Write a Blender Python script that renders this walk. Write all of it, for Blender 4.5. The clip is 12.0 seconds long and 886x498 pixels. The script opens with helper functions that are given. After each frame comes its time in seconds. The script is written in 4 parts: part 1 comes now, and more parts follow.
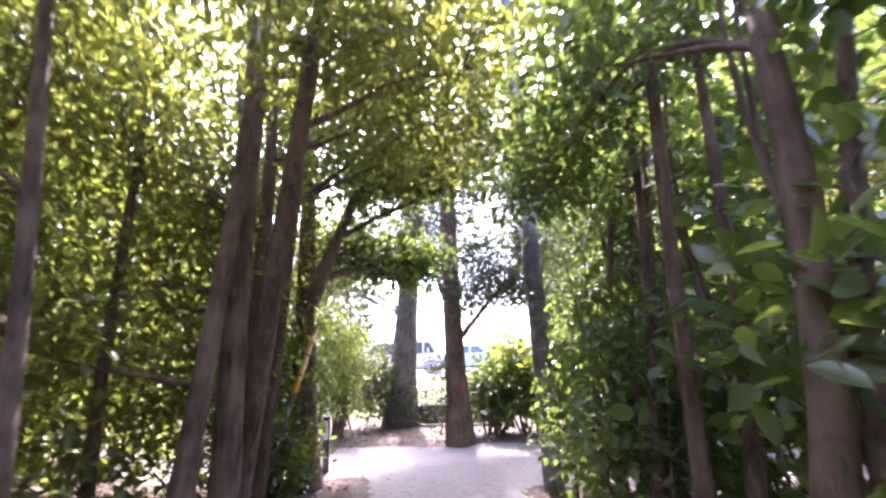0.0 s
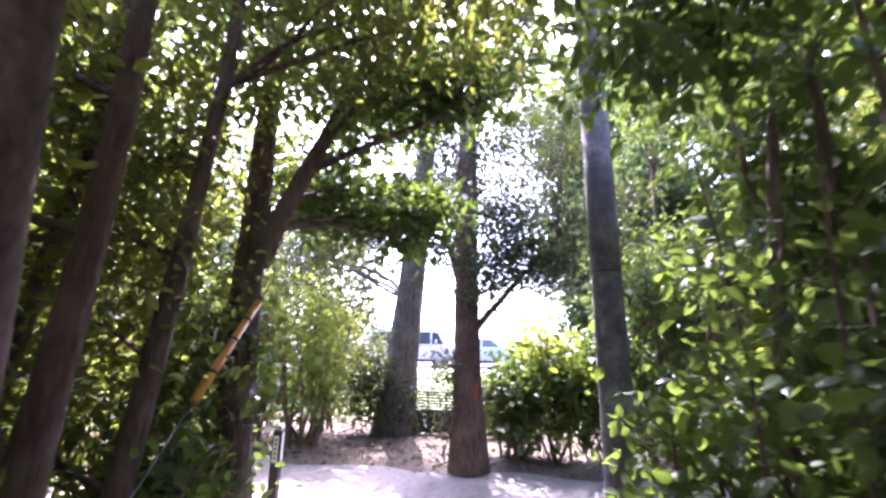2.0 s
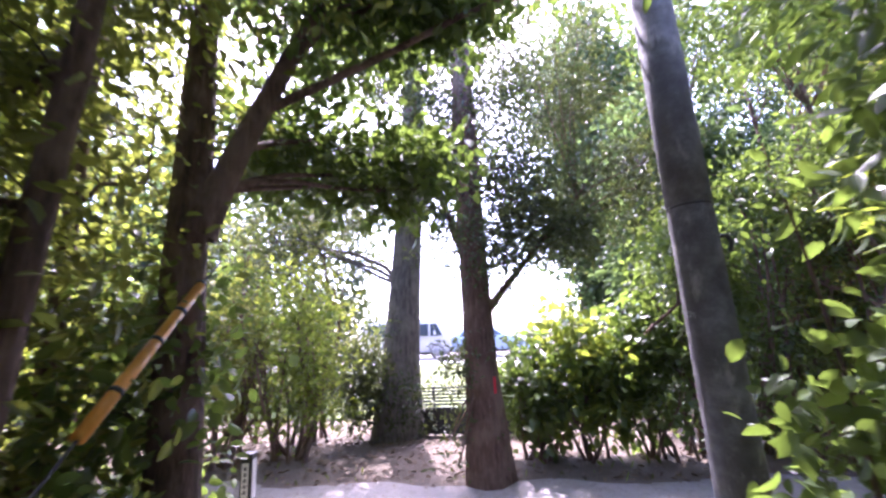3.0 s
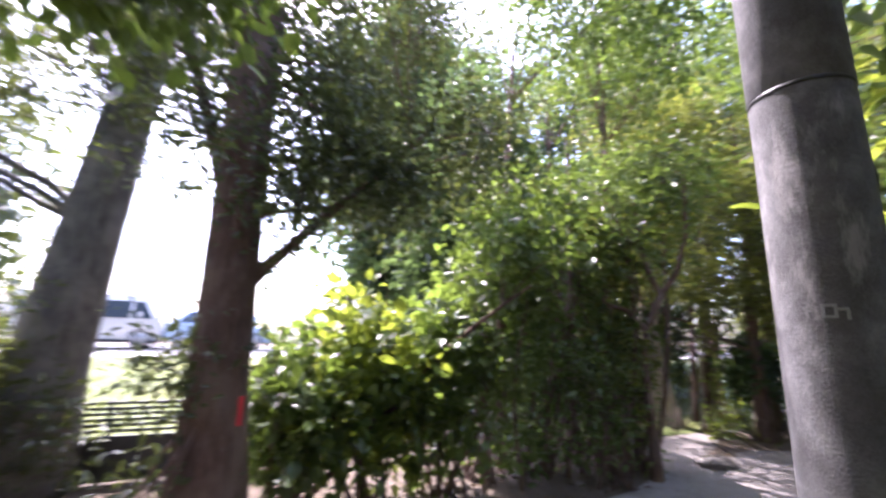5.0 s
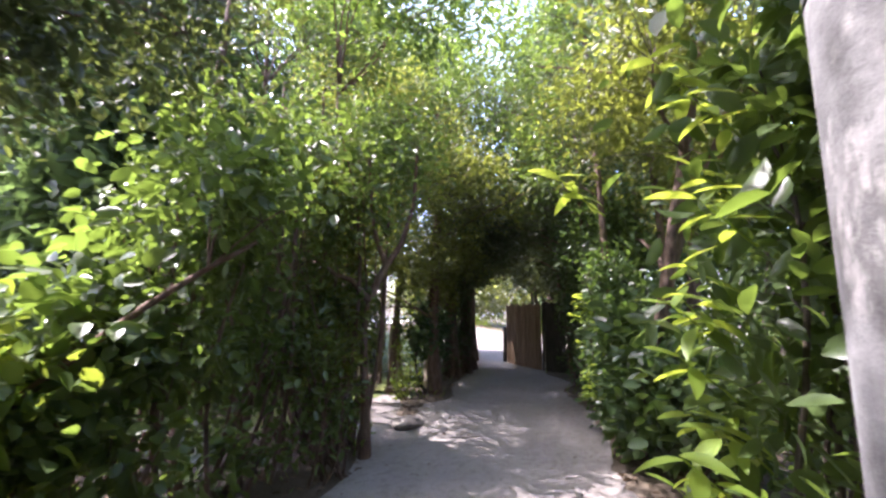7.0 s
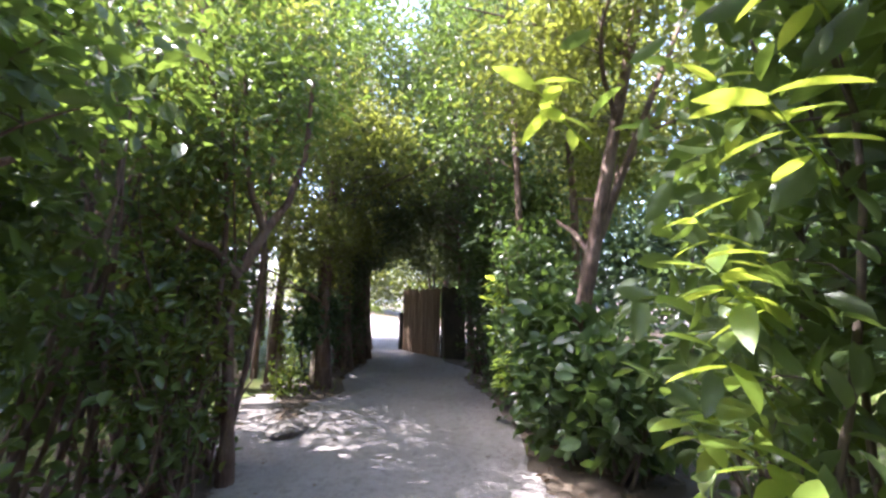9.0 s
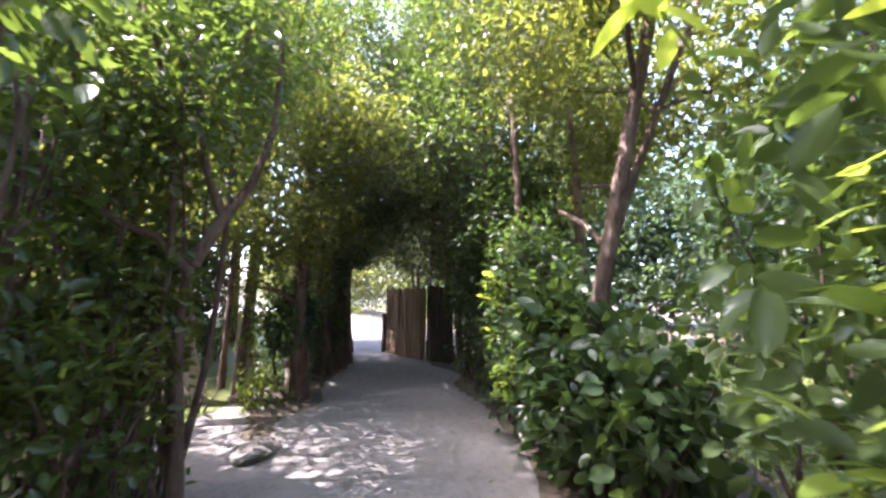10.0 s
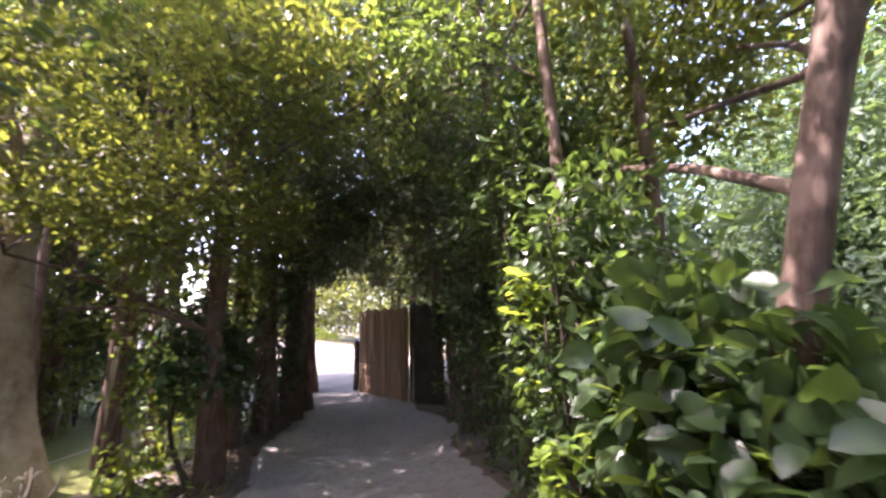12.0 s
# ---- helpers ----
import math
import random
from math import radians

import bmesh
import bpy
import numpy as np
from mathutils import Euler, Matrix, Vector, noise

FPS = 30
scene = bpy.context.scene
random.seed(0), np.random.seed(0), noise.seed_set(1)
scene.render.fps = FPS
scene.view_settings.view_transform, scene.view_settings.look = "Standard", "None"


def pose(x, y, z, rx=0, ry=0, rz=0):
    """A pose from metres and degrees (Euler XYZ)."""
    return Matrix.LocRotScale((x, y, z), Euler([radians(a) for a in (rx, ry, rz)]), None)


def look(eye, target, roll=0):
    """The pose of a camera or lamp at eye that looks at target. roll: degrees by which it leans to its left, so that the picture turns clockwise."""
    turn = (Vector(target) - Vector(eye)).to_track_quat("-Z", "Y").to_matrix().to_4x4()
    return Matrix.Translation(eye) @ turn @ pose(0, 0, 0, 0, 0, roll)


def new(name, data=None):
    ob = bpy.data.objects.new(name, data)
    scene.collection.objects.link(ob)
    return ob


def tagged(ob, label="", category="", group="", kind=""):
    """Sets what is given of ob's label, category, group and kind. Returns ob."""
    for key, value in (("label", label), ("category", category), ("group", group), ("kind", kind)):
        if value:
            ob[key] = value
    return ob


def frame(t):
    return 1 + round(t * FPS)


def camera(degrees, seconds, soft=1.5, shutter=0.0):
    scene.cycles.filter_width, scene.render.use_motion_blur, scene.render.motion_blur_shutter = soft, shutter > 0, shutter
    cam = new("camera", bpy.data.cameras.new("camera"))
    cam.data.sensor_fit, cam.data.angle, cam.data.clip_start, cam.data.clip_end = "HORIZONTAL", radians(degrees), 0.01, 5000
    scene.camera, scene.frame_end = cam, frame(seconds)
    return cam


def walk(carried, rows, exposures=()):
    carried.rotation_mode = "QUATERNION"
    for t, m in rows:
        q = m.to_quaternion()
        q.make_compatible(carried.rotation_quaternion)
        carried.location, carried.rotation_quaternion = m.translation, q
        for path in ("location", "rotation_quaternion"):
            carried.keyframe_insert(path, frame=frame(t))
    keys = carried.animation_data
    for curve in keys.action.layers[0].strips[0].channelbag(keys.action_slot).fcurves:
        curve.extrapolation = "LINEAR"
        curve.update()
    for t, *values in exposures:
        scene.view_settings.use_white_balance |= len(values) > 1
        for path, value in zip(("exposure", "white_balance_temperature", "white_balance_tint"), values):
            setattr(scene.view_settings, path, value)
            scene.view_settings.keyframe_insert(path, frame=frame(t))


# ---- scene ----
cam = camera(94.3, 12.0, soft=2.5, shutter=0.5)
PATH = [
    (0, (1.001, -4.008, 1.475), (0.646, -2.108, 1.986), -2.5),
    (0.5, (0.881, -3.526, 1.465), (0.529, -1.62, 1.957), 0.6),
    (1, (0.797, -3.067, 1.474), (0.477, -1.159, 1.983), -0.9),
    (1.5, (0.71, -2.578, 1.473), (0.416, -0.665, 1.976), -0.1),
    (2, (0.639, -2.107, 1.527), (0.211, -0.212, 2.001), 1.1),
    (2.5, (0.482, -1.643, 1.495), (0.07, 0.257, 1.963), -1.9),
    (2.7, (0.405, -1.451, 1.49), (-0.006, 0.456, 1.933), -2.7),
    (4.3, (0.05, -0.04, 1.511), (0.028, 1.914, 1.938), 0.2),
    (4.5, (0.018, 0.132, 1.527), (0.116, 2.085, 1.944), 0.7),
    (5, (-0.036, 0.565, 1.488), (0.712, 2.375, 1.896), 1.6),
    (5.5, (-0.017, 0.98, 1.467), (1.163, 2.541, 1.879), 0.8),
    (6, (0.033, 1.284, 1.495), (1.561, 2.528, 1.835), 0.7),
    (6.5, (0.1, 1.456, 1.54), (1.85, 2.385, 1.813), 0.6),
    (7, (0.255, 1.536, 1.531), (2.058, 2.354, 1.816), 0.2),
    (8.8, (0.914, 1.964, 1.466), (2.868, 2.318, 1.7), 1.6),
    (9, (0.97, 1.923, 1.47), (2.93, 2.249, 1.697), 0.6),
    (9.5, (1.178, 2.053, 1.452), (3.153, 2.31, 1.639), 0.7),
    (10, (1.497, 2.127, 1.456), (3.47, 2.36, 1.683), 0.1),
    (10.5, (1.934, 2.166, 1.47), (3.909, 2.356, 1.72), -1.4),
    (11, (2.42, 2.267, 1.45), (4.401, 2.414, 1.68), -2.4),
    (11.5, (2.939, 2.312, 1.444), (4.906, 2.519, 1.739), -2.1),
    (12, (3.406, 2.411, 1.417), (5.372, 2.556, 1.753), -1.5),
]
walk(cam, [(t, look(e, a, r)) for t, e, a, r in PATH], exposures=[(0, 4.25, 5800, 42), (2.7, 3.78, 5450, 44), (4.5, 3.5, 5700, 36), (6.5, 3.4, 5900, 28), (9, 3.75, 5750, 23), (12, 4.0, 6250, 36)])

# ---------------------------------------------------------------- light
SUN_AZ, SUN_EL = -16.0, 61.0            # degrees from +y towards +x, and above the horizon
world = bpy.data.worlds.new("sky")
scene.world = world
world.use_nodes = True
wn = world.node_tree.nodes
sky = wn.new("ShaderNodeTexSky")
sky.sky_type, sky.sun_disc = "NISHITA", False
sky.sun_elevation, sky.sun_rotation = radians(SUN_EL), radians(SUN_AZ)
sky.air_density, sky.dust_density, sky.ozone_density = 1.0, 3.5, 1.0
wn["Background"].inputs["Strength"].default_value = 0.15
world.node_tree.links.new(sky.outputs[0], wn["Background"].inputs["Color"])
sun = new("sun", bpy.data.lights.new("sun", "SUN"))
sun.data.energy, sun.data.angle, sun.data.color = 2.1, radians(0.53), (1.0, 0.94, 0.84)
SUN_DIR = Vector((math.sin(radians(SUN_AZ)) * math.cos(radians(SUN_EL)),
                  math.cos(radians(SUN_AZ)) * math.cos(radians(SUN_EL)), math.sin(radians(SUN_EL))))
sun.matrix_world = look(SUN_DIR * 30, (0, 0, 0))

# ---------------------------------------------------------------- materials
RNG = np.random.default_rng(11)


class Nodes:
    """A small builder for node materials."""

    def __init__(self, name):
        self.mat = bpy.data.materials.new(name)
        self.mat.use_nodes = True
        self.tree = self.mat.node_tree
        self.bsdf = self.tree.nodes["Principled BSDF"]
        self.out = self.tree.nodes["Material Output"]
        self.geo = self.tree.nodes.new("ShaderNodeNewGeometry")
        self.tex = self.tree.nodes.new("ShaderNodeTexCoord")

    def add(self, kind, links=(), **values):
        n = self.tree.nodes.new(kind)
        for key, v in values.items():
            if key in n.inputs:
                n.inputs[key].default_value = v
        for key, src in links:
            self.tree.links.new(src, n.inputs[key])
        return n

    def noise(self, scale, detail=4.0, rough=0.6, coord="Position", stretch=None):
        src = self.geo.outputs["Position"] if coord == "Position" else self.tex.outputs["Object"]
        if stretch:
            m = self.tree.nodes.new("ShaderNodeMapping")
            m.inputs["Scale"].default_value = stretch
            self.tree.links.new(src, m.inputs["Vector"])
            src = m.outputs[0]
        n = self.add("ShaderNodeTexNoise", [("Vector", src)], Scale=scale, Detail=detail, Roughness=rough)
        return n.outputs["Fac"]

    def ramp(self, fac, *stops):
        n = self.tree.nodes.new("ShaderNodeValToRGB")
        e = n.color_ramp.elements
        while len(e) < len(stops):
            e.new(0.5)
        for el, (p, c) in zip(e, stops):
            el.position, el.color = p, (*c, 1)
        self.tree.links.new(fac, n.inputs[0])
        return n.outputs[0]

    def mix(self, fac, a, b, mode="MIX"):
        n = self.tree.nodes.new("ShaderNodeMix")
        n.data_type, n.blend_type = "RGBA", mode
        for i, v in ((0, fac), (6, a), (7, b)):
            if isinstance(v, bpy.types.NodeSocket):
                self.tree.links.new(v, n.inputs[i])
            else:
                n.inputs[i].default_value = (*v, 1) if isinstance(v, tuple) else v
        return n.outputs[2]

    def bump(self, fac, strength, distance):
        n = self.add("ShaderNodeBump", [("Height", fac)], Strength=strength, Distance=distance)
        self.tree.links.new(n.outputs[0], self.bsdf.inputs["Normal"])
        return n.outputs[0]

    def set(self, **values):
        for key, v in values.items():
            sock = self.bsdf.inputs[key.replace("_", " ")]
            if isinstance(v, bpy.types.NodeSocket):
                self.tree.links.new(v, sock)
            else:
                sock.default_value = (*v, 1) if isinstance(v, tuple) and len(v) == 3 else v
        return self.mat


def leaf_material(name, dark, light, young, through_colour, gloss=0.42, through_share=0.38, per_object=False):
    n = Nodes(name)
    if per_object:
        rnd = n.tree.nodes.new("ShaderNodeObjectInfo").outputs["Random"]
    else:
        rnd = n.geo.outputs["Random Per Island"]
    patch = n.noise(0.9, 2.0)
    col = n.ramp(rnd, (0.0, dark), (0.55, light), (0.93, light), (1.0, young))
    col = n.mix(0.55, col, n.ramp(patch, (0.3, dark), (0.7, light)))
    fine = n.noise(60.0, 2.0)
    col = n.mix(0.25, col, n.ramp(fine, (0.35, dark), (0.7, light)))
    n.set(Base_Color=col, Roughness=gloss, Specular_IOR_Level=0.45)
    n.bump(fine, 0.25, 0.004)
    tr = n.add("ShaderNodeBsdfTranslucent")
    tint = n.mix(rnd, through_colour, tuple(c * 0.62 for c in through_colour))
    n.tree.links.new(tint, tr.inputs["Color"])
    mx = n.add("ShaderNodeMixShader", [(1, n.bsdf.outputs[0]), (2, tr.outputs[0])], Fac=through_share)
    n.tree.links.new(mx.outputs[0], n.out.inputs["Surface"])
    return n.mat


def bark_material(name, dark, mid, pale, scale=9.0, stretch=(1, 1, 0.2), relief=0.035):
    n = Nodes(name)
    ridges = n.noise(scale * 3, 6.0, 0.65, stretch=stretch)
    blot = n.noise(scale * 0.35, 3.0)
    col = n.ramp(ridges, (0.3, dark), (0.55, mid), (0.75, pale))
    col = n.mix(n.ramp(blot, (0.45, (0, 0, 0)), (0.62, (0.6, 0.6, 0.6))), col, pale)
    n.bump(ridges, 0.8, relief)
    return n.set(Base_Color=col, Roughness=0.88)


def plain_material(name, a, b, scale=20.0, rough=0.6, metal=0.0, relief=0.0):
    n = Nodes(name)
    f = n.noise(scale, 5.0)
    f2 = n.noise(scale * 0.12, 2.0)
    col = n.mix(0.5, n.ramp(f, (0.3, a), (0.7, b)), n.ramp(f2, (0.35, a), (0.65, b)))
    if relief:
        n.bump(f, 0.5, relief)
    return n.set(Base_Color=col, Roughness=rough, Metallic=metal)


LAUREL = leaf_material("laurel_leaf", (0.03, 0.052, 0.02), (0.08, 0.115, 0.036), (0.14, 0.19, 0.04), (0.26, 0.38, 0.05), gloss=0.36, through_share=0.36)
LAUREL_YOUNG = leaf_material("young_laurel_leaf", (0.09, 0.15, 0.02), (0.15, 0.22, 0.035), (0.24, 0.32, 0.05), (0.60, 0.72, 0.07), per_object=True, through_share=0.45)
OLIVE = leaf_material("olive_green_leaf", (0.045, 0.052, 0.022), (0.1, 0.115, 0.042), (0.16, 0.17, 0.055), (0.37, 0.42, 0.055), through_share=0.43)
OAK = leaf_material("dark_oak_leaf", (0.024, 0.033, 0.019), (0.06, 0.076, 0.036), (0.1, 0.12, 0.045), (0.22, 0.27, 0.05), through_share=0.27)
BRIGHT = leaf_material("bright_shrub_leaf", (0.04, 0.075, 0.02), (0.095, 0.15, 0.04), (0.2, 0.24, 0.05), (0.44, 0.54, 0.05), through_share=0.42)
FAR_LEAF = leaf_material("far_leaf", (0.022, 0.045, 0.024), (0.055, 0.09, 0.042), (0.1, 0.13, 0.045), (0.17, 0.26, 0.065), gloss=0.6, through_share=0.38)
LAUREL_DARK = leaf_material("dark_laurel_leaf", (0.022, 0.042, 0.019), (0.055, 0.088, 0.032), (0.1, 0.14, 0.04), (0.2, 0.32, 0.05), gloss=0.34, through_share=0.32)
IVY = leaf_material("ivy_leaf", (0.014, 0.03, 0.014), (0.04, 0.075, 0.03), (0.09, 0.13, 0.05), (0.2, 0.32, 0.07), gloss=0.35, through_share=0.25)
GRASS = leaf_material("grass_blade", (0.05, 0.085, 0.02), (0.13, 0.17, 0.04), (0.25, 0.24, 0.08), (0.42, 0.48, 0.08), gloss=0.6)
DEAD = leaf_material("fallen_leaf", (0.06, 0.04, 0.025), (0.18, 0.125, 0.075), (0.3, 0.23, 0.13), (0.2, 0.12, 0.05), gloss=0.7, through_share=0.12)
BARK = bark_material("brown_bark", (0.03, 0.02, 0.015), (0.12, 0.074, 0.053), (0.24, 0.165, 0.125))
BARK_RED = bark_material("reddish_bark", (0.045, 0.024, 0.016), (0.12, 0.068, 0.046), (0.2, 0.14, 0.1))
BARK_GREY = bark_material("grey_bark", (0.05, 0.045, 0.04), (0.13, 0.115, 0.1), (0.24, 0.215, 0.185))
BARK_PALE = bark_material("pale_mottled_bark", (0.14, 0.11, 0.075), (0.32, 0.27, 0.2), (0.5, 0.44, 0.34), scale=4.0, stretch=(1, 1, 0.6), relief=0.012)
TWIG = plain_material("twig_bark", (0.035, 0.026, 0.018), (0.11, 0.085, 0.06), 40.0, 0.85)
n = Nodes("packed_sandy_earth")
grain, clod, stain = n.noise(140.0, 6.0, 0.7), n.noise(14.0, 5.0), n.noise(1.1, 4.0)
col = n.ramp(stain, (0.3, (0.2, 0.176, 0.16)), (0.7, (0.3, 0.272, 0.25)))
col = n.mix(0.5, col, n.ramp(grain, (0.32, (0.11, 0.095, 0.08)), (0.68, (0.4, 0.362, 0.332))))
col = n.mix(n.ramp(clod, (0.5, (0, 0, 0)), (0.68, (0.65, 0.65, 0.65))), col, (0.15, 0.128, 0.108))
col = n.mix(n.ramp(n.noise(45.0, 3.0), (0.62, (0, 0, 0)), (0.7, (0.6, 0.6, 0.6))), col, (0.12, 0.1, 0.085))
n.bump(n.mix(0.5, grain, clod), 0.9, 0.03)
EARTH = n.set(Base_Color=col, Roughness=0.94)

n = Nodes("dark_leafy_soil")
grain, clod = n.noise(70.0, 6.0, 0.7), n.noise(6.0, 5.0)
col = n.ramp(grain, (0.3, (0.04, 0.03, 0.02)), (0.55, (0.1, 0.075, 0.05)), (0.75, (0.2, 0.155, 0.1)))
col = n.mix(n.ramp(clod, (0.45, (0, 0, 0)), (0.7, (0.7, 0.7, 0.7))), col, (0.13, 0.105, 0.075))
n.bump(n.mix(0.5, grain, clod), 0.8, 0.03)
SOIL = n.set(Base_Color=col, Roughness=0.95)

n = Nodes("lawn_turf")
grain, clod = n.noise(90.0, 5.0, 0.7), n.noise(0.8, 4.0)
col = n.ramp(grain, (0.3, (0.045, 0.07, 0.012)), (0.7, (0.125, 0.16, 0.03)))
col = n.mix(n.ramp(clod, (0.4, (0, 0, 0)), (0.7, (0.6, 0.6, 0.6))), col, (0.18, 0.18, 0.05))
n.bump(grain, 0.7, 0.02)
TURF = n.set(Base_Color=col, Roughness=0.9)

n = Nodes("weathered_concrete")
pit, blot, stripe = n.noise(160.0, 5.0), n.noise(7.0, 5.0, 0.65), n.noise(22.0, 4.0, stretch=(1, 1, 0.06))
col = n.ramp(blot, (0.36, (0.055, 0.053, 0.052)), (0.5, (0.115, 0.112, 0.11)), (0.64, (0.23, 0.225, 0.22)))
col = n.mix(0.18, col, n.ramp(stripe, (0.35, (0.075, 0.072, 0.07)), (0.7, (0.22, 0.217, 0.213))))
col = n.mix(0.1, col, n.ramp(pit, (0.35, (0.1, 0.1, 0.1)), (0.6, (0.4, 0.4, 0.4))))
scuff_fleck, dark_mottle = n.noise(8.0, 5.0, 0.7, stretch=(1, 1, 0.35)), n.noise(3.2, 3.0)
# large random blotches of a darker tone
col = n.mix(n.ramp(dark_mottle, (0.45, (0, 0, 0)), (0.62, (0.5, 0.5, 0.5))), col, (0.075, 0.07, 0.065))
# pale patches: whitish scuffs, and sun flecks put into the colour
col = n.mix(n.ramp(scuff_fleck, (0.56, (0, 0, 0)), (0.64, (0.6, 0.6, 0.6))), col, (0.34, 0.325, 0.31))
n.bump(n.mix(0.5, pit, blot), 0.5, 0.006)
CONCRETE = n.set(Base_Color=col, Roughness=0.86)

n = Nodes("rough_fence_board")
strip, blot = n.noise(26.0, 6.0, 0.65, stretch=(1, 1, 0.05)), n.noise(2.5, 4.0)
rnd = n.tree.nodes.new("ShaderNodeObjectInfo").outputs["Random"]
col = n.ramp(strip, (0.3, (0.14, 0.085, 0.05)), (0.52, (0.36, 0.235, 0.14)), (0.75, (0.5, 0.36, 0.24)))
col = n.mix(n.ramp(rnd, (0.0, (0, 0, 0)), (1.0, (0.45, 0.45, 0.45))), col, (0.13, 0.085, 0.055))
n.bump(strip, 0.8, 0.012)
BOARD = n.set(Base_Color=col, Roughness=0.85)
# even dark brown for the turned panel, the rails and the end post
BOARD_DARK = plain_material("dark_board", (0.03, 0.024, 0.02), (0.09, 0.07, 0.055), 30.0, 0.8, relief=0.006)
YELLOW = plain_material("orange_yellow_plastic", (0.58, 0.23, 0.02), (0.74, 0.34, 0.04), 25.0, 0.42)
BLACK = plain_material("black_plastic", (0.012, 0.012, 0.012), (0.035, 0.034, 0.032), 30.0, 0.5)
WHITE = plain_material("white_sticker", (0.7, 0.7, 0.68), (0.82, 0.82, 0.8), 30.0, 0.5)
MARK = plain_material("worn_white_paint", (0.2, 0.2, 0.19), (0.33, 0.33, 0.32), 90.0, 0.8)
INK = plain_material("grey_print", (0.12, 0.12, 0.13), (0.2, 0.2, 0.21), 30.0, 0.6)
RED = plain_material("red_tape", (0.6, 0.02, 0.03), (0.75, 0.04, 0.05), 30.0, 0.5)
STEEL = plain_material("galvanised_steel", (0.3, 0.3, 0.31), (0.5, 0.5, 0.5), 50.0, 0.4, 0.9)
SLAT = plain_material("black_painted_slat", (0.02, 0.02, 0.022), (0.05, 0.05, 0.052), 20.0, 0.5)
ASPHALT = plain_material("asphalt", (0.04, 0.04, 0.042), (0.075, 0.074, 0.073), 60.0, 0.9, relief=0.004)
PALE_ROAD = plain_material("pale_pavement", (0.36, 0.35, 0.33), (0.46, 0.45, 0.42), 12.0, 0.9)
PAINT_SILVER = plain_material("silver_car_paint", (0.62, 0.6, 0.56), (0.7, 0.68, 0.64), 4.0, 0.3, 0.15)
PAINT_BLUE = plain_material("pale_blue_car_paint", (0.42, 0.53, 0.66), (0.48, 0.6, 0.72), 4.0, 0.3, 0.1)
TYRE = plain_material("tyre_rubber", (0.015, 0.015, 0.015), (0.03, 0.03, 0.03), 30.0, 0.8)
n = Nodes("car_glass")
CAR_GLASS = n.set(Base_Color=(0.05, 0.065, 0.08), Roughness=0.08, Specular_IOR_Level=0.7)
n = Nodes("lamp_lens")
LENS = n.set(Base_Color=(0.8, 0.25, 0.15), Roughness=0.2)


# ---------------------------------------------------------------- mesh helpers
def mesh_from(name, verts, faces, mat, smooth=False):
    me = bpy.data.meshes.new(name)
    me.from_pydata([tuple(v) for v in verts], [], faces)
    if smooth:
        me.polygons.foreach_set("use_smooth", np.ones(len(me.polygons), bool))
    me.materials.append(mat)
    me.update()
    return me


def quads_mesh(name, verts, quads, mat):
    """A mesh of many quads straight from arrays."""
    me = bpy.data.meshes.new(name)
    me.vertices.add(len(verts))
    me.vertices.foreach_set("co", np.asarray(verts, np.float32).ravel())
    me.loops.add(quads.size)
    me.loops.foreach_set("vertex_index", quads.ravel().astype(np.int32))
    me.polygons.add(len(quads))
    me.polygons.foreach_set("loop_start", np.arange(0, quads.size, 4, dtype=np.int32))
    me.materials.append(mat)
    me.update(calc_edges=True)
    return me


def part(name, data, parent, label="", kind=""):
    ob = new(name, data)
    ob.parent = parent
    return tagged(ob, label, kind=kind)


def thing(name, at, label, category, group="", kind=""):
    ob = new(name)
    ob.location = at
    ob.empty_display_size = 0.1
    return tagged(ob, label, category, group, kind)


def tube_arrays(points, radii, sides=8, wobble=0.0, rng=RNG):
    """Verts and quad faces of a tapered tube through points, closed with a tip."""
    p = np.asarray(points, float)
    d = np.gradient(p, axis=0)
    d /= np.linalg.norm(d, axis=1)[:, None] + 1e-9
    ref = np.where(np.abs(d[:, 2:3]) > 0.9, [[1.0, 0, 0]], [[0, 0, 1.0]])
    u = np.cross(ref, d)
    u /= np.linalg.norm(u, axis=1)[:, None] + 1e-9
    if abs(d[:, 2]).min() < 0.9 < abs(d[:, 2]).max():
        u = np.cross([[0.31, 0.95, 0.05]], d)
        u /= np.linalg.norm(u, axis=1)[:, None]
    v = np.cross(d, u)
    a = np.linspace(0, 2 * np.pi, sides, endpoint=False)
    r = np.asarray(radii, float)[:, None] * (1 + wobble * rng.normal(size=(len(p), sides)))
    verts = p[:, None] + r[..., None] * (np.cos(a)[None, :, None] * u[:, None] + np.sin(a)[None, :, None] * v[:, None])
    i, j = np.meshgrid(np.arange(len(p) - 1), np.arange(sides), indexing="ij")
    k = (j + 1) % sides
    quads = np.stack([i * sides + j, i * sides + k, (i + 1) * sides + k, (i + 1) * sides + j], -1).reshape(-1, 4)
    return verts.reshape(-1, 3), quads


def tube(name, points, radii, mat, sides=10, wobble=0.0):
    v, q = tube_arrays(points, radii, sides, wobble)
    me = quads_mesh(name, v, q, mat)
    me.polygons.foreach_set("use_smooth", np.ones(len(me.polygons), bool))
    return me


def merged_tubes(name, runs, mat, sides=4):
    vs, qs, base = [], [], 0
    for pts, rad in runs:
        v, q = tube_arrays(pts, rad, sides)
        vs.append(v)
        qs.append(q + base)
        base += len(v)
    return quads_mesh(name, np.concatenate(vs), np.concatenate(qs), mat)


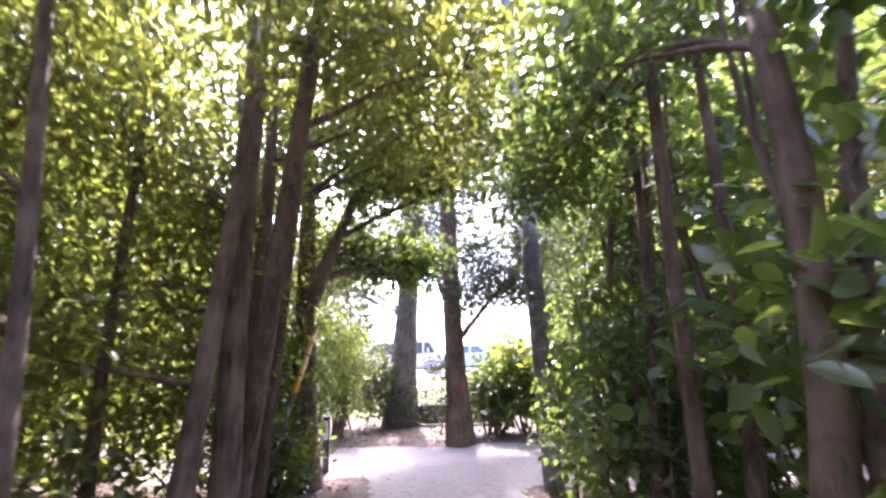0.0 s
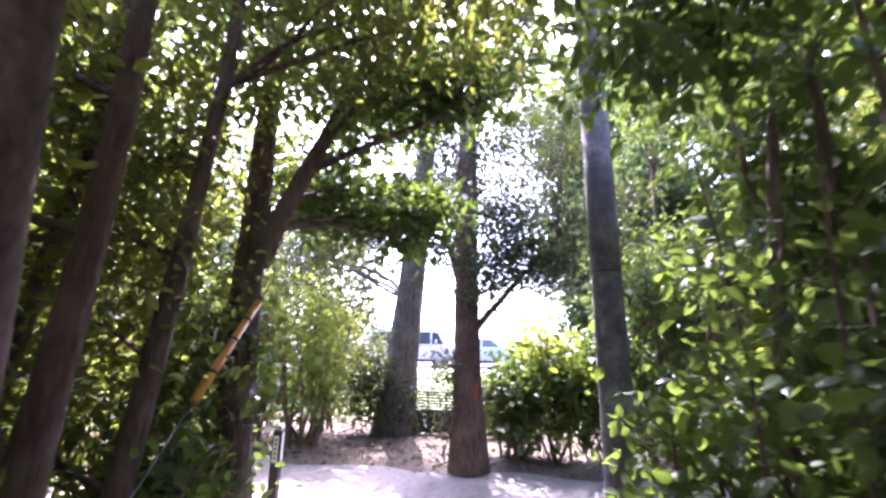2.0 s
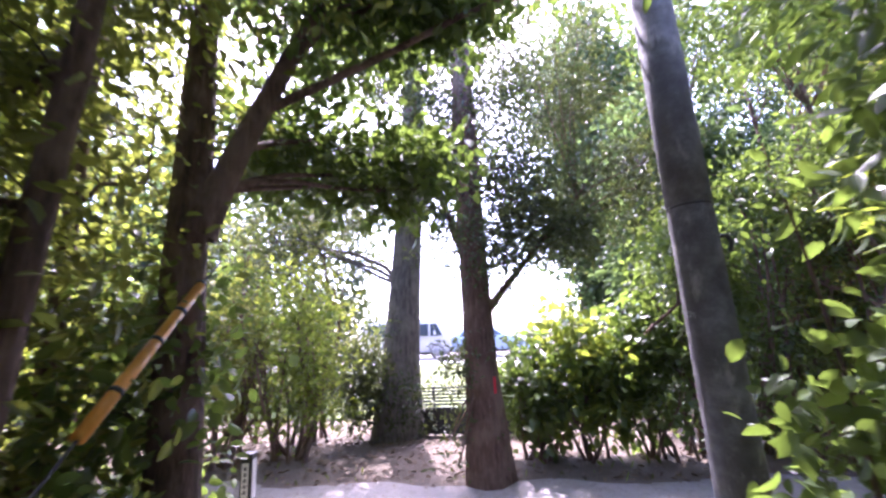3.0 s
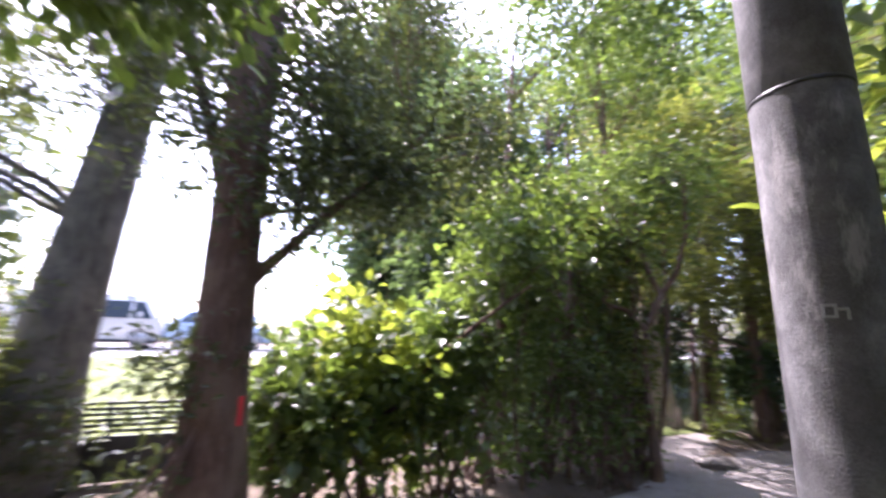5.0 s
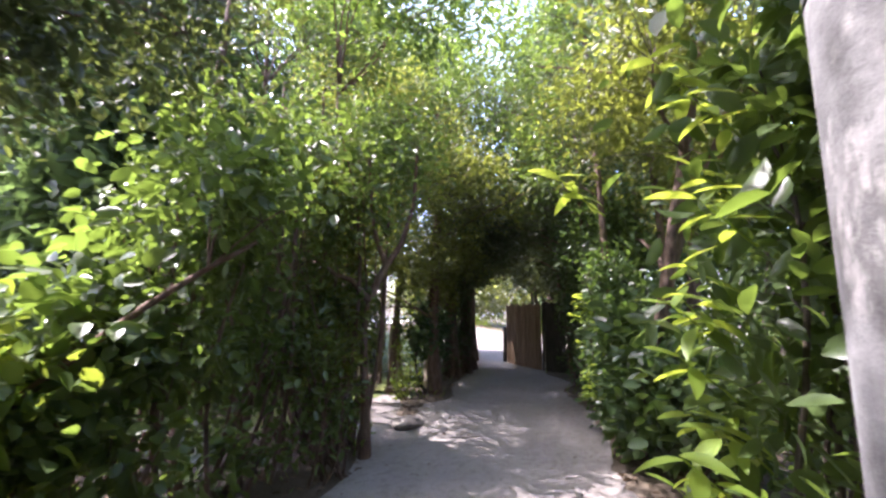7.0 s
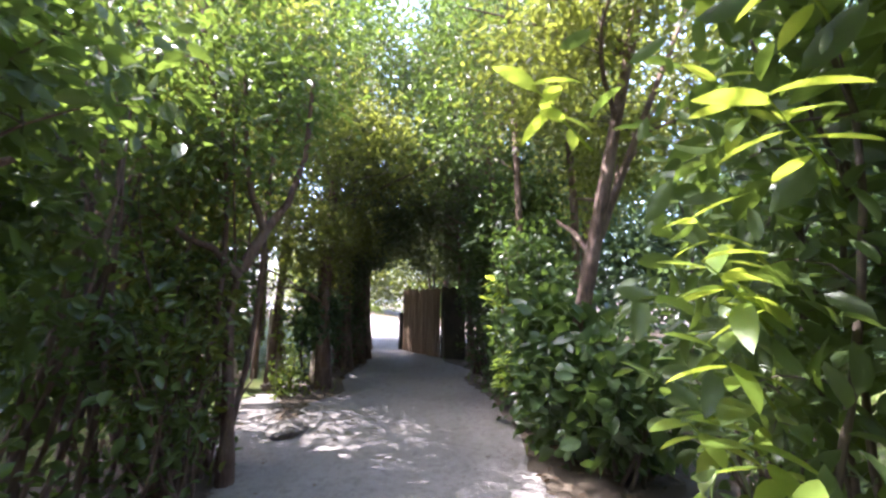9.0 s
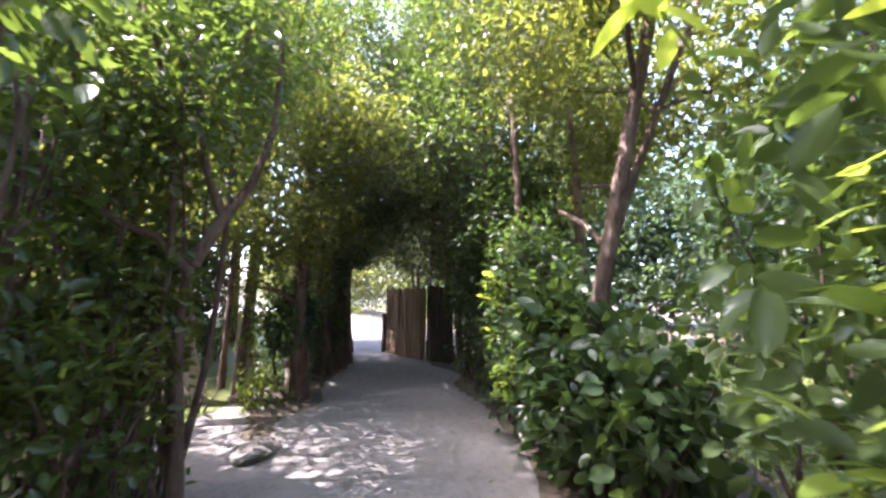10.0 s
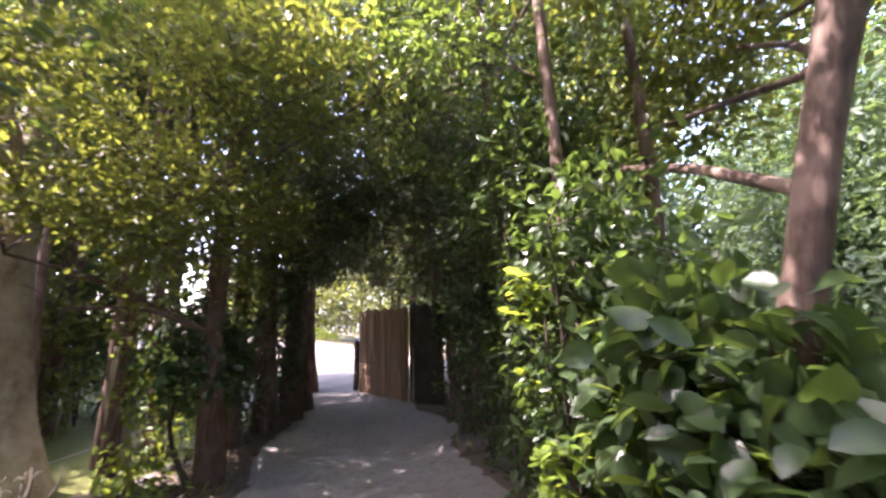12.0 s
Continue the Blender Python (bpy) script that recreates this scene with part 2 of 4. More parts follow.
def bent(a, b, steps=5, sag=0.0, wander=0.05, rng=RNG):
    """Points from a to b along a slightly crooked line."""
    a, b = np.asarray(a, float), np.asarray(b, float)
    s = np.linspace(0, 1, steps)[:, None]
    p = a + (b - a) * s
    bow, ripple = rng.normal(size=(2, 3)) * wander * np.linalg.norm(b - a)
    p += bow * 0.55 * np.sin(np.pi * s) + ripple * 0.2 * np.sin(2 * np.pi * s + 0) + rng.normal(size=(steps, 3)) * wander * 0.06 * np.sin(np.pi * s)
    p[:, 2] += sag * np.sin(np.pi * s[:, 0])
    return p


def box_mesh(name, sx, sy, sz, mat, bevel=0.006, base=True):
    bm = bmesh.new()
    bmesh.ops.create_cube(bm, size=1.0)
    bmesh.ops.scale(bm, vec=(sx, sy, sz), verts=bm.verts)
    if base:
        bmesh.ops.translate(bm, vec=(0, 0, sz / 2), verts=bm.verts)
    if bevel:
        bmesh.ops.bevel(bm, geom=bm.edges[:], offset=bevel, segments=2, affect="EDGES", profile=0.6)
    me = bpy.data.meshes.new(name)
    bm.to_mesh(me)
    bm.free()
    me.materials.append(mat)
    return me


# the line that is walked, kept free of leaves
LINE = np.array([(1.9, -8, 1.4), (1.04, -4.28, 1.4), (0.45, -1.84, 1.43), (0.07, 0.15, 1.5), (0.0, 1.0, 1.47), (0.11, 1.45, 1.53),
                 (0.97, 1.92, 1.47), (1.97, 2.15, 1.47), (3.45, 2.4, 1.42), (4.6, 2.7, 1.42)])


def off_line(p, margin):
    """Which points lie further than margin from the walked line."""
    best = np.full(len(p), 1e9)
    for a, b in zip(LINE[:-1], LINE[1:]):
        s = np.clip(((p - a) @ (b - a)) / ((b - a) @ (b - a)), 0, 1)
        best = np.minimum(best, np.linalg.norm(p - a - s[:, None] * (b - a), axis=1))
    return best > margin


# where people walk: half-width round each run of the path
RUNS = [((2.4, -12), (1.05, -4.3), 1.05), ((1.05, -4.3), (0.3, -0.3), 0.9), ((0.2, -0.3), (-0.1, 1.6), 1.0), ((-5.5, 2.2), (-0.6, 2.5), 1.0),
        ((-0.6, 2.4), (1.6, 2.5), 1.15), ((1.6, 2.5), (4.3, 2.9), 1.25), ((4.3, 2.9), (6.4, 3.3), 1.25), ((6.4, 3.3), (9.2, 3.95), 1.1),
        ((9.2, 3.95), (11.6, 5.2), 0.95), ((11.6, 5.3), (14.0, 6.4), 1.0), ((14.0, 6.4), (24.0, 9.5), 3.0), ((4.9, 3.9), (5.0, 5.1), 0.6), ((5.0, 5.1), (6.2, 5.6), 0.6), ((6.2, 5.9), (10.5, 7.2), 0.75)]


def path_field(x, y):
    """Metres inside the path's edge; negative outside it."""
    best = np.full(np.shape(x), -1e9)
    for (ax, ay), (bx, by), w in RUNS:
        dx, dy = bx - ax, by - ay
        s = np.clip(((x - ax) * dx + (y - ay) * dy) / (dx * dx + dy * dy), 0, 1)
        best = np.maximum(best, w - np.hypot(x - ax - s * dx, y - ay - s * dy))
    return best + 0.07 * np.sin(3.1 * x + 1.7 * y) + 0.05 * np.sin(7.3 * y - 4.1 * x + 1.0)


def ground_z(x, y):
    """Height of the ground: nearly level, with a low bank up to the road on the far side."""
    x, y = np.asarray(x, float), np.asarray(y, float)
    s = np.clip((y - 8.0) / 5.5, 0, 1)
    f = path_field(x, y)
    verge = 0.05 * np.clip(-f / 0.5, 0, 1)
    return 0.62 * s * s * (3 - 2 * s) + verge + 0.012 * np.sin(1.9 * x + 0.6) * np.sin(2.3 * y)


# ---------------------------------------------------------------- ground
def graded(lo, hi, fine_lo, fine_hi, step):
    far = np.array([1.0, 2.5, 5, 9, 16, 30, 60, 120, 240, 420])
    return np.concatenate([fine_lo - far[::-1], np.arange(fine_lo, fine_hi + 1e-6, step), fine_hi + far])


def height_sheet(name, xs, ys, lift, mat, keep=None):
    gx, gy = np.meshgrid(xs, ys, indexing="ij")
    v = np.stack([gx, gy, ground_z(gx, gy) + lift], -1).reshape(-1, 3)
    i, j = np.meshgrid(np.arange(len(xs) - 1), np.arange(len(ys) - 1), indexing="ij")
    q = np.stack([i * len(ys) + j, (i + 1) * len(ys) + j, (i + 1) * len(ys) + j + 1, i * len(ys) + j + 1], -1).reshape(-1, 4)
    if keep is not None:
        q = q[keep(v[q].mean(axis=1))]
        used = np.unique(q)
        remap = np.zeros(len(v), int)
        remap[used] = np.arange(len(used))
        v, q = v[used], remap[q]
    me = quads_mesh(name, v, q, mat)
    me.polygons.foreach_set("use_smooth", np.ones(len(me.polygons), bool))
    return me


ground = new("ground", height_sheet("ground", graded(0, 0, -8, 22, 0.25), graded(0, 0, -12, 20, 0.25), 0.0, SOIL))
tagged(ground, "dark soil strewn with leaf litter under trees", "ground", kind="structure")

me = height_sheet("path", np.arange(-6, 25, 0.12), np.arange(-12, 13, 0.12), 0.016, EARTH, lambda c: path_field(c[:, 0], c[:, 1]) > 0)
co = np.empty(len(me.vertices) * 3, np.float32)
me.vertices.foreach_get("co", co)
co = co.reshape(-1, 3)
for _ in range(3):                                       # draw the stepped rim onto the true edge
    f = path_field(co[:, 0], co[:, 1])
    e = 0.01
    gx = (path_field(co[:, 0] + e, co[:, 1]) - f) / e
    gy = (path_field(co[:, 0], co[:, 1] + e) - f) / e
    rim = f < 0.05
    g2 = np.maximum(gx * gx + gy * gy, 0.3)
    co[rim, 0] -= (f * gx / g2)[rim]
    co[rim, 1] -= (f * gy / g2)[rim]
co[:, 2] = ground_z(co[:, 0], co[:, 1]) + 0.016
me.vertices.foreach_set("co", co.ravel())
me.update()
tagged(new("footpath", me), "trodden beige sandy earth footpath, dry and dusty", "path", kind="structure")

lawn_n = new("lawn_north", height_sheet("lawn_north", np.arange(-16, 16.1, 0.5), np.arange(7.0, 14.1, 0.5), 0.02, TURF))
tagged(lawn_n, "sunlit yellow-green lawn strip beside the road", "lawn", kind="structure")
lawn_s = new("lawn_south", height_sheet("lawn_south", np.arange(3.7, 14.3, 0.5), np.arange(-9.0, 0.3, 0.5), 0.02, TURF))
tagged(lawn_s, "sunny lawn behind the hedge", "lawn", kind="structure")
lawn_e = new("lawn_east", height_sheet("lawn_east", np.arange(3.0, 10.1, 0.5), np.arange(5.6, 7.0, 0.45), 0.02, TURF))
tagged(lawn_e, "rough grass behind the trees", "lawn", kind="structure")
pavement = new("pavement", height_sheet("pavement", np.arange(-40, 41, 2.0), np.array([14.0, 15.0, 16.2]), 0.03, PALE_ROAD))
tagged(pavement, "pale dusty pavement in full sun", "pavement", kind="structure")
road = new("road", height_sheet("road", np.arange(-80, 81, 4.0), np.array([16.2, 19.0, 24.0]), 0.012, ASPHALT))
tagged(road, "grey asphalt road", "road", kind="structure")


# ---------------------------------------------------------------- leaves
def leaf_arrays(pos, along, normal, length, width, fold=0.18, curl=None):
    """Oval leaves folded along the midrib: two quads each, or eight and a curved blade where curl is given."""
    along = along / (np.linalg.norm(along, axis=1)[:, None] + 1e-9)
    side = np.cross(normal, along)
    side /= np.linalg.norm(side, axis=1)[:, None] + 1e-9
    up = np.cross(along, side)
    L, W = length[:, None], width[:, None]
    if curl is None:
        tip = pos + along * L - up * L * 0.12
        a1, a2 = pos + along * L * 0.3 + up * L * 0.03, pos + along * L * 0.72
        lift = up * W * fold
        v = np.stack([pos, a1 + side * W * 0.5 + lift, a2 + side * W * 0.42 + lift, tip, a2 - side * W * 0.42 + lift, a1 - side * W * 0.5 + lift], 1)
        k = np.arange(len(pos))[:, None] * 6
        q = np.stack([k + [0, 3, 2, 1], k + [0, 5, 4, 3]], 1).reshape(-1, 4)
        return v.reshape(-1, 3), q
    rows = ((0.0, 0.04), (0.2, 0.74), (0.48, 1.0), (0.78, 0.78), (1.0, 0.06))
    bend = curl[:, None]
    v = []
    for s, w in rows:
        mid = pos + along * L * s - up * L * bend * s * s
        edge = up * W * fold * w
        v += [mid + side * W * 0.5 * w + edge, mid, mid - side * W * 0.5 * w + edge]
    k = np.arange(len(pos))[:, None] * 15
    q = np.stack([k + [a, a + 1, a + 4, a + 3] for r in range(4) for a in (3 * r, 3 * r + 1)], 1).reshape(-1, 4)
    return np.stack(v, 1).reshape(-1, 3), q


def clump_leaves(centres, spread, per, length, rng, margin=0.42, flat=0.5, aspect=0.45, clear_path=2.1, broad=False):
    """Leaves round clump centres, sprayed outwards and mostly facing up."""
    c = np.repeat(centres, per, axis=0)
    off = rng.normal(size=c.shape) * spread * np.array([1, 1, 0.8])
    lean = np.repeat(rng.normal(size=(len(centres), 3)) * 0.5, per, axis=0)
    pos = c + off
    ok = off_line(pos, margin) & (pos[:, 2] > 0.03)
    if clear_path:
        ok &= ~((path_field(pos[:, 0], pos[:, 1]) > 0.12) & (pos[:, 2] < clear_path))
    pos, off, lean = pos[ok], off[ok], lean[ok]
    m = len(pos)
    along = off / (np.linalg.norm(off, axis=1)[:, None] + 1e-9) + rng.normal(size=(m, 3)) * 0.55 + lean + [0, 0, -0.15]
    normal = rng.normal(size=(m, 3)) * (1 - flat) + lean * 0.5 + [0, 0, flat]
    L = length * rng.uniform(0.5, 1.35, m)
    return leaf_arrays(pos, along, normal, L, L * aspect * rng.uniform(0.8, 1.2, m), curl=rng.uniform(-0.05, 0.4, m) if broad else None)


def in_blob(blob, count, rng):
    """Clump centres in an uneven ellipsoid (cx, cy, cz, rx, ry, rz), thicker towards its skin."""
    c, r = np.array(blob[:3]), np.array(blob[3:6])
    d = rng.normal(size=(count, 3))
    d /= np.linalg.norm(d, axis=1)[:, None]
    bump = 1 + 0.18 * np.sin(4 * d[:, :1] + c[0] * 3) + 0.15 * np.sin(5 * d[:, 1:2] + c[1] * 5 + 2 * d[:, 2:])
    return c + d * r * bump * rng.uniform(0.1, 1, (count, 1)) ** 0.45


def tree(name, label, base, top, radius, blobs, leaf_mat, bark_mat, leaf=0.07, per=42, spread=0.17, stems=(), group="", category="tree",
         flare=1.35, limbs_each=3, seed=0, margin=0.42, kink=0.035, aspect=0.45, clear_path=2.1, broad=False, boughs=()):
    """A tree or shrub: tapered trunk, further stems, limbs into each mass of leaves, twigs and leaves.
    blobs: (x, y, z, rx, ry, rz, clumps) in the world; stems: (base, top, radius)."""
    rng = np.random.default_rng(seed + 100)
    base, top = np.array(base, float), np.array(top, float)
    base[2] = float(ground_z(base[0], base[1])) - 0.05
    root = thing(name, base, label, category, group)
    runs = []
    for k, (b, t, r) in enumerate([(base, top, radius), *stems]):
        b, t = np.array(b, float), np.array(t, float)
        if k:
            b[2] = max(b[2], float(ground_z(b[0], b[1])) - 0.05)
        p = bent(b, t, 9, wander=kink, rng=rng)
        s = np.linspace(0, 1, 9)
        rad = r * (1 - 0.6 * s)
        rad[0] *= flare
        rad[1] *= 1 + (flare - 1) * 0.15
        part("trunk" if k == 0 else "stem", tube("trunk", p - base, rad, bark_mat, 12 if r > 0.06 else 8, 0.05), root)
        runs.append((p, rad))
    for pts, r in boughs:
        p = np.array(pts, float)
        part("limb", tube("limb", p - base, np.linspace(r, r * 0.45, len(p)), bark_mat, 10, 0.06), root)
    twigs, centres = [], []
    for blob in blobs:
        cs = in_blob(blob, int(blob[6]), rng)
        cs = cs[(cs[:, 2] > 0.12) & off_line(cs, margin)]
        if not len(cs):
            continue
        hubs = []
        for _ in range(limbs_each):
            end = np.array(blob[:3]) + rng.normal(size=3) * np.array(blob[3:6]) * 0.45
            p, rad = min(runs, key=lambda run: np.linalg.norm(run[0][-1][:2] - end[:2]) + np.linalg.norm(run[0][0][:2] - end[:2]))
            i = int(np.clip(np.searchsorted(p[:, 2], end[2] - 0.35 * np.linalg.norm(end[:2] - p[:, :2].mean(0)) - 0.2), 1, 7))
            run = bent(p[i], end, 6, sag=0.12 * np.linalg.norm(end - p[i]) * 0.5, wander=0.08, rng=rng)
            if not off_line(run, 0.35).all():
                continue
            r0 = min(rad[i] * 0.5, 0.011 + 0.012 * np.linalg.norm(end - p[i]))
            part("limb", tube("limb", run - base, np.linspace(r0, r0 * 0.3, 6), bark_mat, 7, 0.05), root)
            hubs.append(run)
        pts = np.concatenate([*(h[2:] for h in hubs), *(p[3:] for p, _ in runs)])
        for c in cs[:: 2 if len(cs) > 60 else 1]:
            a = pts[np.argmin(np.linalg.norm(pts - c, axis=1) + 0.6 * np.maximum(0, pts[:, 2] - c[2]))]
            if np.linalg.norm(a - c) < 1.6:
                w = bent(a, c, 4, sag=0.05, wander=0.12, rng=rng)
                if off_line(w, 0.3).all():
                    twigs.append((w - base, (0.007, 0.005, 0.004, 0.002)))
        centres.append(cs)
    if twigs:
        part("twig", merged_tubes("twig", twigs, TWIG, 3), root, kind="stuff")
    if centres:
        v, q = clump_leaves(np.concatenate(centres), spread, per, leaf, rng, margin, aspect=aspect, clear_path=clear_path, broad=broad)
        part("crown", quads_mesh("crown", v - base, q, leaf_mat), root, kind="stuff")
    return root


# ---------------------------------------------------------------- first path: the row of trees on the west side
def slim_tree(x, y, tx, ty, h, r, blobs, seed, label="slender dark-barked tree leaning over the footpath, backlit olive leaves", stems=(), bark=BARK, **kw):
    return tree("slim_tree", label, (x, y, 0), (tx, ty, h), r, blobs, OLIVE, bark, seed=seed, group="trees west of the first path",
                stems=stems, **{"leaf": 0.085, "per": 40, "spread": 0.2, **kw})


slim_tree(-0.46, -3.16, -0.44, -3.1, 5.6, 0.105, [(-0.2, -3.0, 4.0, 1.1, 1.0, 0.8, 55), (-2.0, -3.4, 2.0, 0.9, 0.9, 1.5, 60)], 1)
slim_tree(-0.9, -1.92, -1.0, -1.8, 5.4, 0.07, [(-0.1, -2.2, 3.9, 1.0, 0.9, 0.8, 55), (-2.1, -2.6, 2.6, 0.8, 0.8, 1.2, 45)], 2, stems=[((-0.8, -2.75, 0), (-1.15, -2.9, 4.5), 0.045)])
slim_tree(-1.32, -0.88, -0.12, -1.85, 4.8, 0.1, [(0.3, -1.5, 4.0, 1.2, 1.0, 0.7, 80), (-0.6, -1.4, 5.2, 1.4, 1.3, 0.6, 70), (-2.1, -1.8, 2.3, 0.9, 0.9, 1.7, 70)], 3,
          label="dark trunk leaning across others, twin-stemmed, olive leaves above", stems=[((-0.88, -1.5, 0), (-1.0, -1.3, 5.0), 0.1)])
slim_tree(-1.45, -0.7, -1.3, -0.8, 5.5, 0.085, [(0.1, -0.6, 4.0, 1.2, 0.9, 0.7, 75), (-1.4, -0.4, 5.2, 1.4, 1.3, 0.6, 65), (-2.3, -0.9, 2.0, 0.9, 0.8, 1.5, 65), (-2.0, -0.7, 2.9, 0.5, 0.5, 0.6, 30)], 4, bark=BARK_RED)
slim_tree(-1.65, -0.1, -1.3, -0.1, 5.0, 0.075, [(-0.2, 0.3, 3.9, 1.0, 0.9, 0.6, 60), (-2.3, 0.0, 1.6, 0.8, 0.8, 1.3, 70), (-2.2, 0.1, 2.9, 0.6, 0.5, 0.6, 36)], 5)
slim_tree(-1.35, -3.0, -1.5, -2.9, 5.0, 0.06, [(-1.6, -2.7, 3.9, 0.9, 0.9, 0.9, 55), (-2.4, -2.5, 1.2, 0.8, 0.8, 0.9, 45)], 6)
slim_tree(-1.25, -4.3, -1.0, -4.2, 5.5, 0.09, [(-0.5, -4.2, 4.1, 1.2, 1.0, 0.8, 50), (-2.3, -4.3, 2.0, 0.9, 0.9, 1.6, 45)], 7)
slim_tree(-0.9, -5.6, -0.7, -5.5, 5.5, 0.1, [(0.0, -5.6, 4.0, 1.3, 1.1, 0.8, 55), (-2.0, -5.6, 2.0, 0.9, 0.9, 1.6, 40)], 8)
slim_tree(-0.7, -7.2, -0.6, -7.2, 5.5, 0.1, [(0.6, -7.2, 4.0, 1.5, 1.1, 0.8, 55), (-1.8, -7.2, 2.0, 0.9, 0.9, 1.8, 45)], 9)
slim_tree(-1.75, -1.6, -2.1, -1.5, 4.6, 0.05, [(-2.0, -1.4, 3.7, 0.8, 0.8, 0.8, 50)], 10, bark=BARK_RED)
slim_tree(-2.1, -2.3, -2.2, -2.2, 4.6, 0.06, [(-2.4, -2.2, 3.6, 0.9, 0.8, 0.9, 50)], 12)
slim_tree(-2.2, -0.5, -2.1, -0.3, 5.0, 0.06, [(-2.1, -0.2, 3.8, 0.9, 0.9, 0.9, 60)], 13)
slim_tree(-2.5, 0.7, -2.4, 0.9, 5.0, 0.07, [(-2.4, 0.9, 3.4, 0.9, 0.8, 1.0, 70), (-2.6, 0.6, 1.5, 0.8, 0.6, 1.2, 70)], 14)

# the forked tree at the corner, its long bough over the junction
tree("forked_tree", "dark forked tree at the corner, bough over the junction", (-1.72, 0.98, 0), (-1.98, 1.2, 5.4), 0.165,
     [(-0.9, 1.5, 4.1, 0.9, 0.7, 0.4, 75), (0.0, 1.6, 4.25, 0.8, 0.6, 0.35, 55), (-0.8, 2.1, 2.95, 0.55, 0.4, 0.27, 52), (-1.7, 2.0, 3.3, 0.8, 0.5, 0.5, 70), (-1.6, 0.6, 4.6, 1.1, 1.0, 0.6, 70), (-0.4, 0.7, 5.2, 1.4, 1.2, 0.5, 70),
      (-1.78, 0.3, 0.45, 0.28, 0.35, 0.42, 30), (-2.1, 1.0, 1.1, 0.4, 0.4, 1.0, 50)],
     LAUREL, BARK, leaf=0.095, per=38, spread=0.16, seed=21, aspect=0.6, broad=True, stems=[((-1.79, 1.05, 2.25), (-1.0, 1.5, 4.8), 0.1)], kink=0.02)

# ---------------------------------------------------------------- first path: broad-leaved shrubs on the east side
for k, y in enumerate((-7.4, -6.3, -5.3, -4.3, -3.4, -2.5, -1.6, -0.75, 0.15)):
    x = 2.35 - 0.16 * (y + 3) * 0.6
    tree("broadleaf_shrub", "tall broad-leaved evergreen shrub lining the footpath, green to the ground", (x - 0.35, y, 0), (x + 0.2, y + 0.3, 4.2), 0.05,
         [(x + 0.18, y, 1.3, 0.6, 0.65, 1.25, 40 if y > -1.2 else 28), (x + 0.45, y + 0.1, 3.2, 0.8, 0.8, 1.0, 20)], LAUREL, BARK, leaf=0.12, per=28, spread=0.15, aspect=0.62, broad=True,
         stems=[((x - 0.1, y + 0.3, 0), (x - 0.2, y + 0.4, 3.4), 0.03), ((x + 0.2, y - 0.2, 0), (x + 0.1, y - 0.3, 3.6), 0.025)], group="shrubs east of the first path",
         category="shrub", seed=30 + k, limbs_each=3)
for k, (x, y, h) in enumerate(((1.5, 0.42, 1.7), (1.62, -0.2, 2.1), (1.7, -0.9, 1.9))):
    tree("path_shrub", "small dark-leaved shrub with thin stems at the path edge", (x, y, 0), (x + 0.1, y + 0.1, h), 0.02, [(x, y, h * 0.55, 0.28, 0.34, h * 0.48, 36)], LAUREL, BARK, leaf=0.085, per=30, spread=0.13,
         stems=[((x - 0.15, y + 0.1, 0), (x - 0.2, y + 0.15, h * 1.15), 0.014), ((x + 0.12, y - 0.15, 0), (x + 0.2, y - 0.2, h), 0.014)], group="shrubs at the path edge", category="shrub", seed=50 + k, aspect=0.6, broad=True, kink=0.05)
for k, (x, y, r, h, bark, lx) in enumerate(((1.74, -2.25, 0.075, 5.5, BARK_RED, 0.75), (1.62, -1.05, 0.045, 5.2, BARK, 0.2), (1.8, -1.5, 0.055, 5.0, BARK_RED, 0.3), (2.2, 0.1, 0.04, 5.0, BARK, 0.1), (2.0, -4.2, 0.09, 5.5, BARK_RED, 0.3))):
    # k 3 also bears two added high leaf masses that block the sun
    tree("path_tree", "upright brown-barked tree standing in the shrubs", (x, y, 0), (x + lx, y + 0.15, h), r,
         [(x + 0.4, y + 0.2, 4.2, 0.9, 0.9, 0.7, 30), (x - 0.25, y + 0.6, 3.2, 0.4, 0.5, 0.4, 14)] + ([(1.4, -0.1, 3.1, 0.5, 0.35, 0.2, 24), (1.7, 2.4, 5.4, 1.1, 0.9, 0.5, 44), (1.9, 0.5, 4.6, 0.8, 0.7, 0.4, 14)] if k == 3 else []), LAUREL, bark, leaf=0.1, seed=57 + k, limbs_each=2, group="trees east of the first path", kink=0.03)

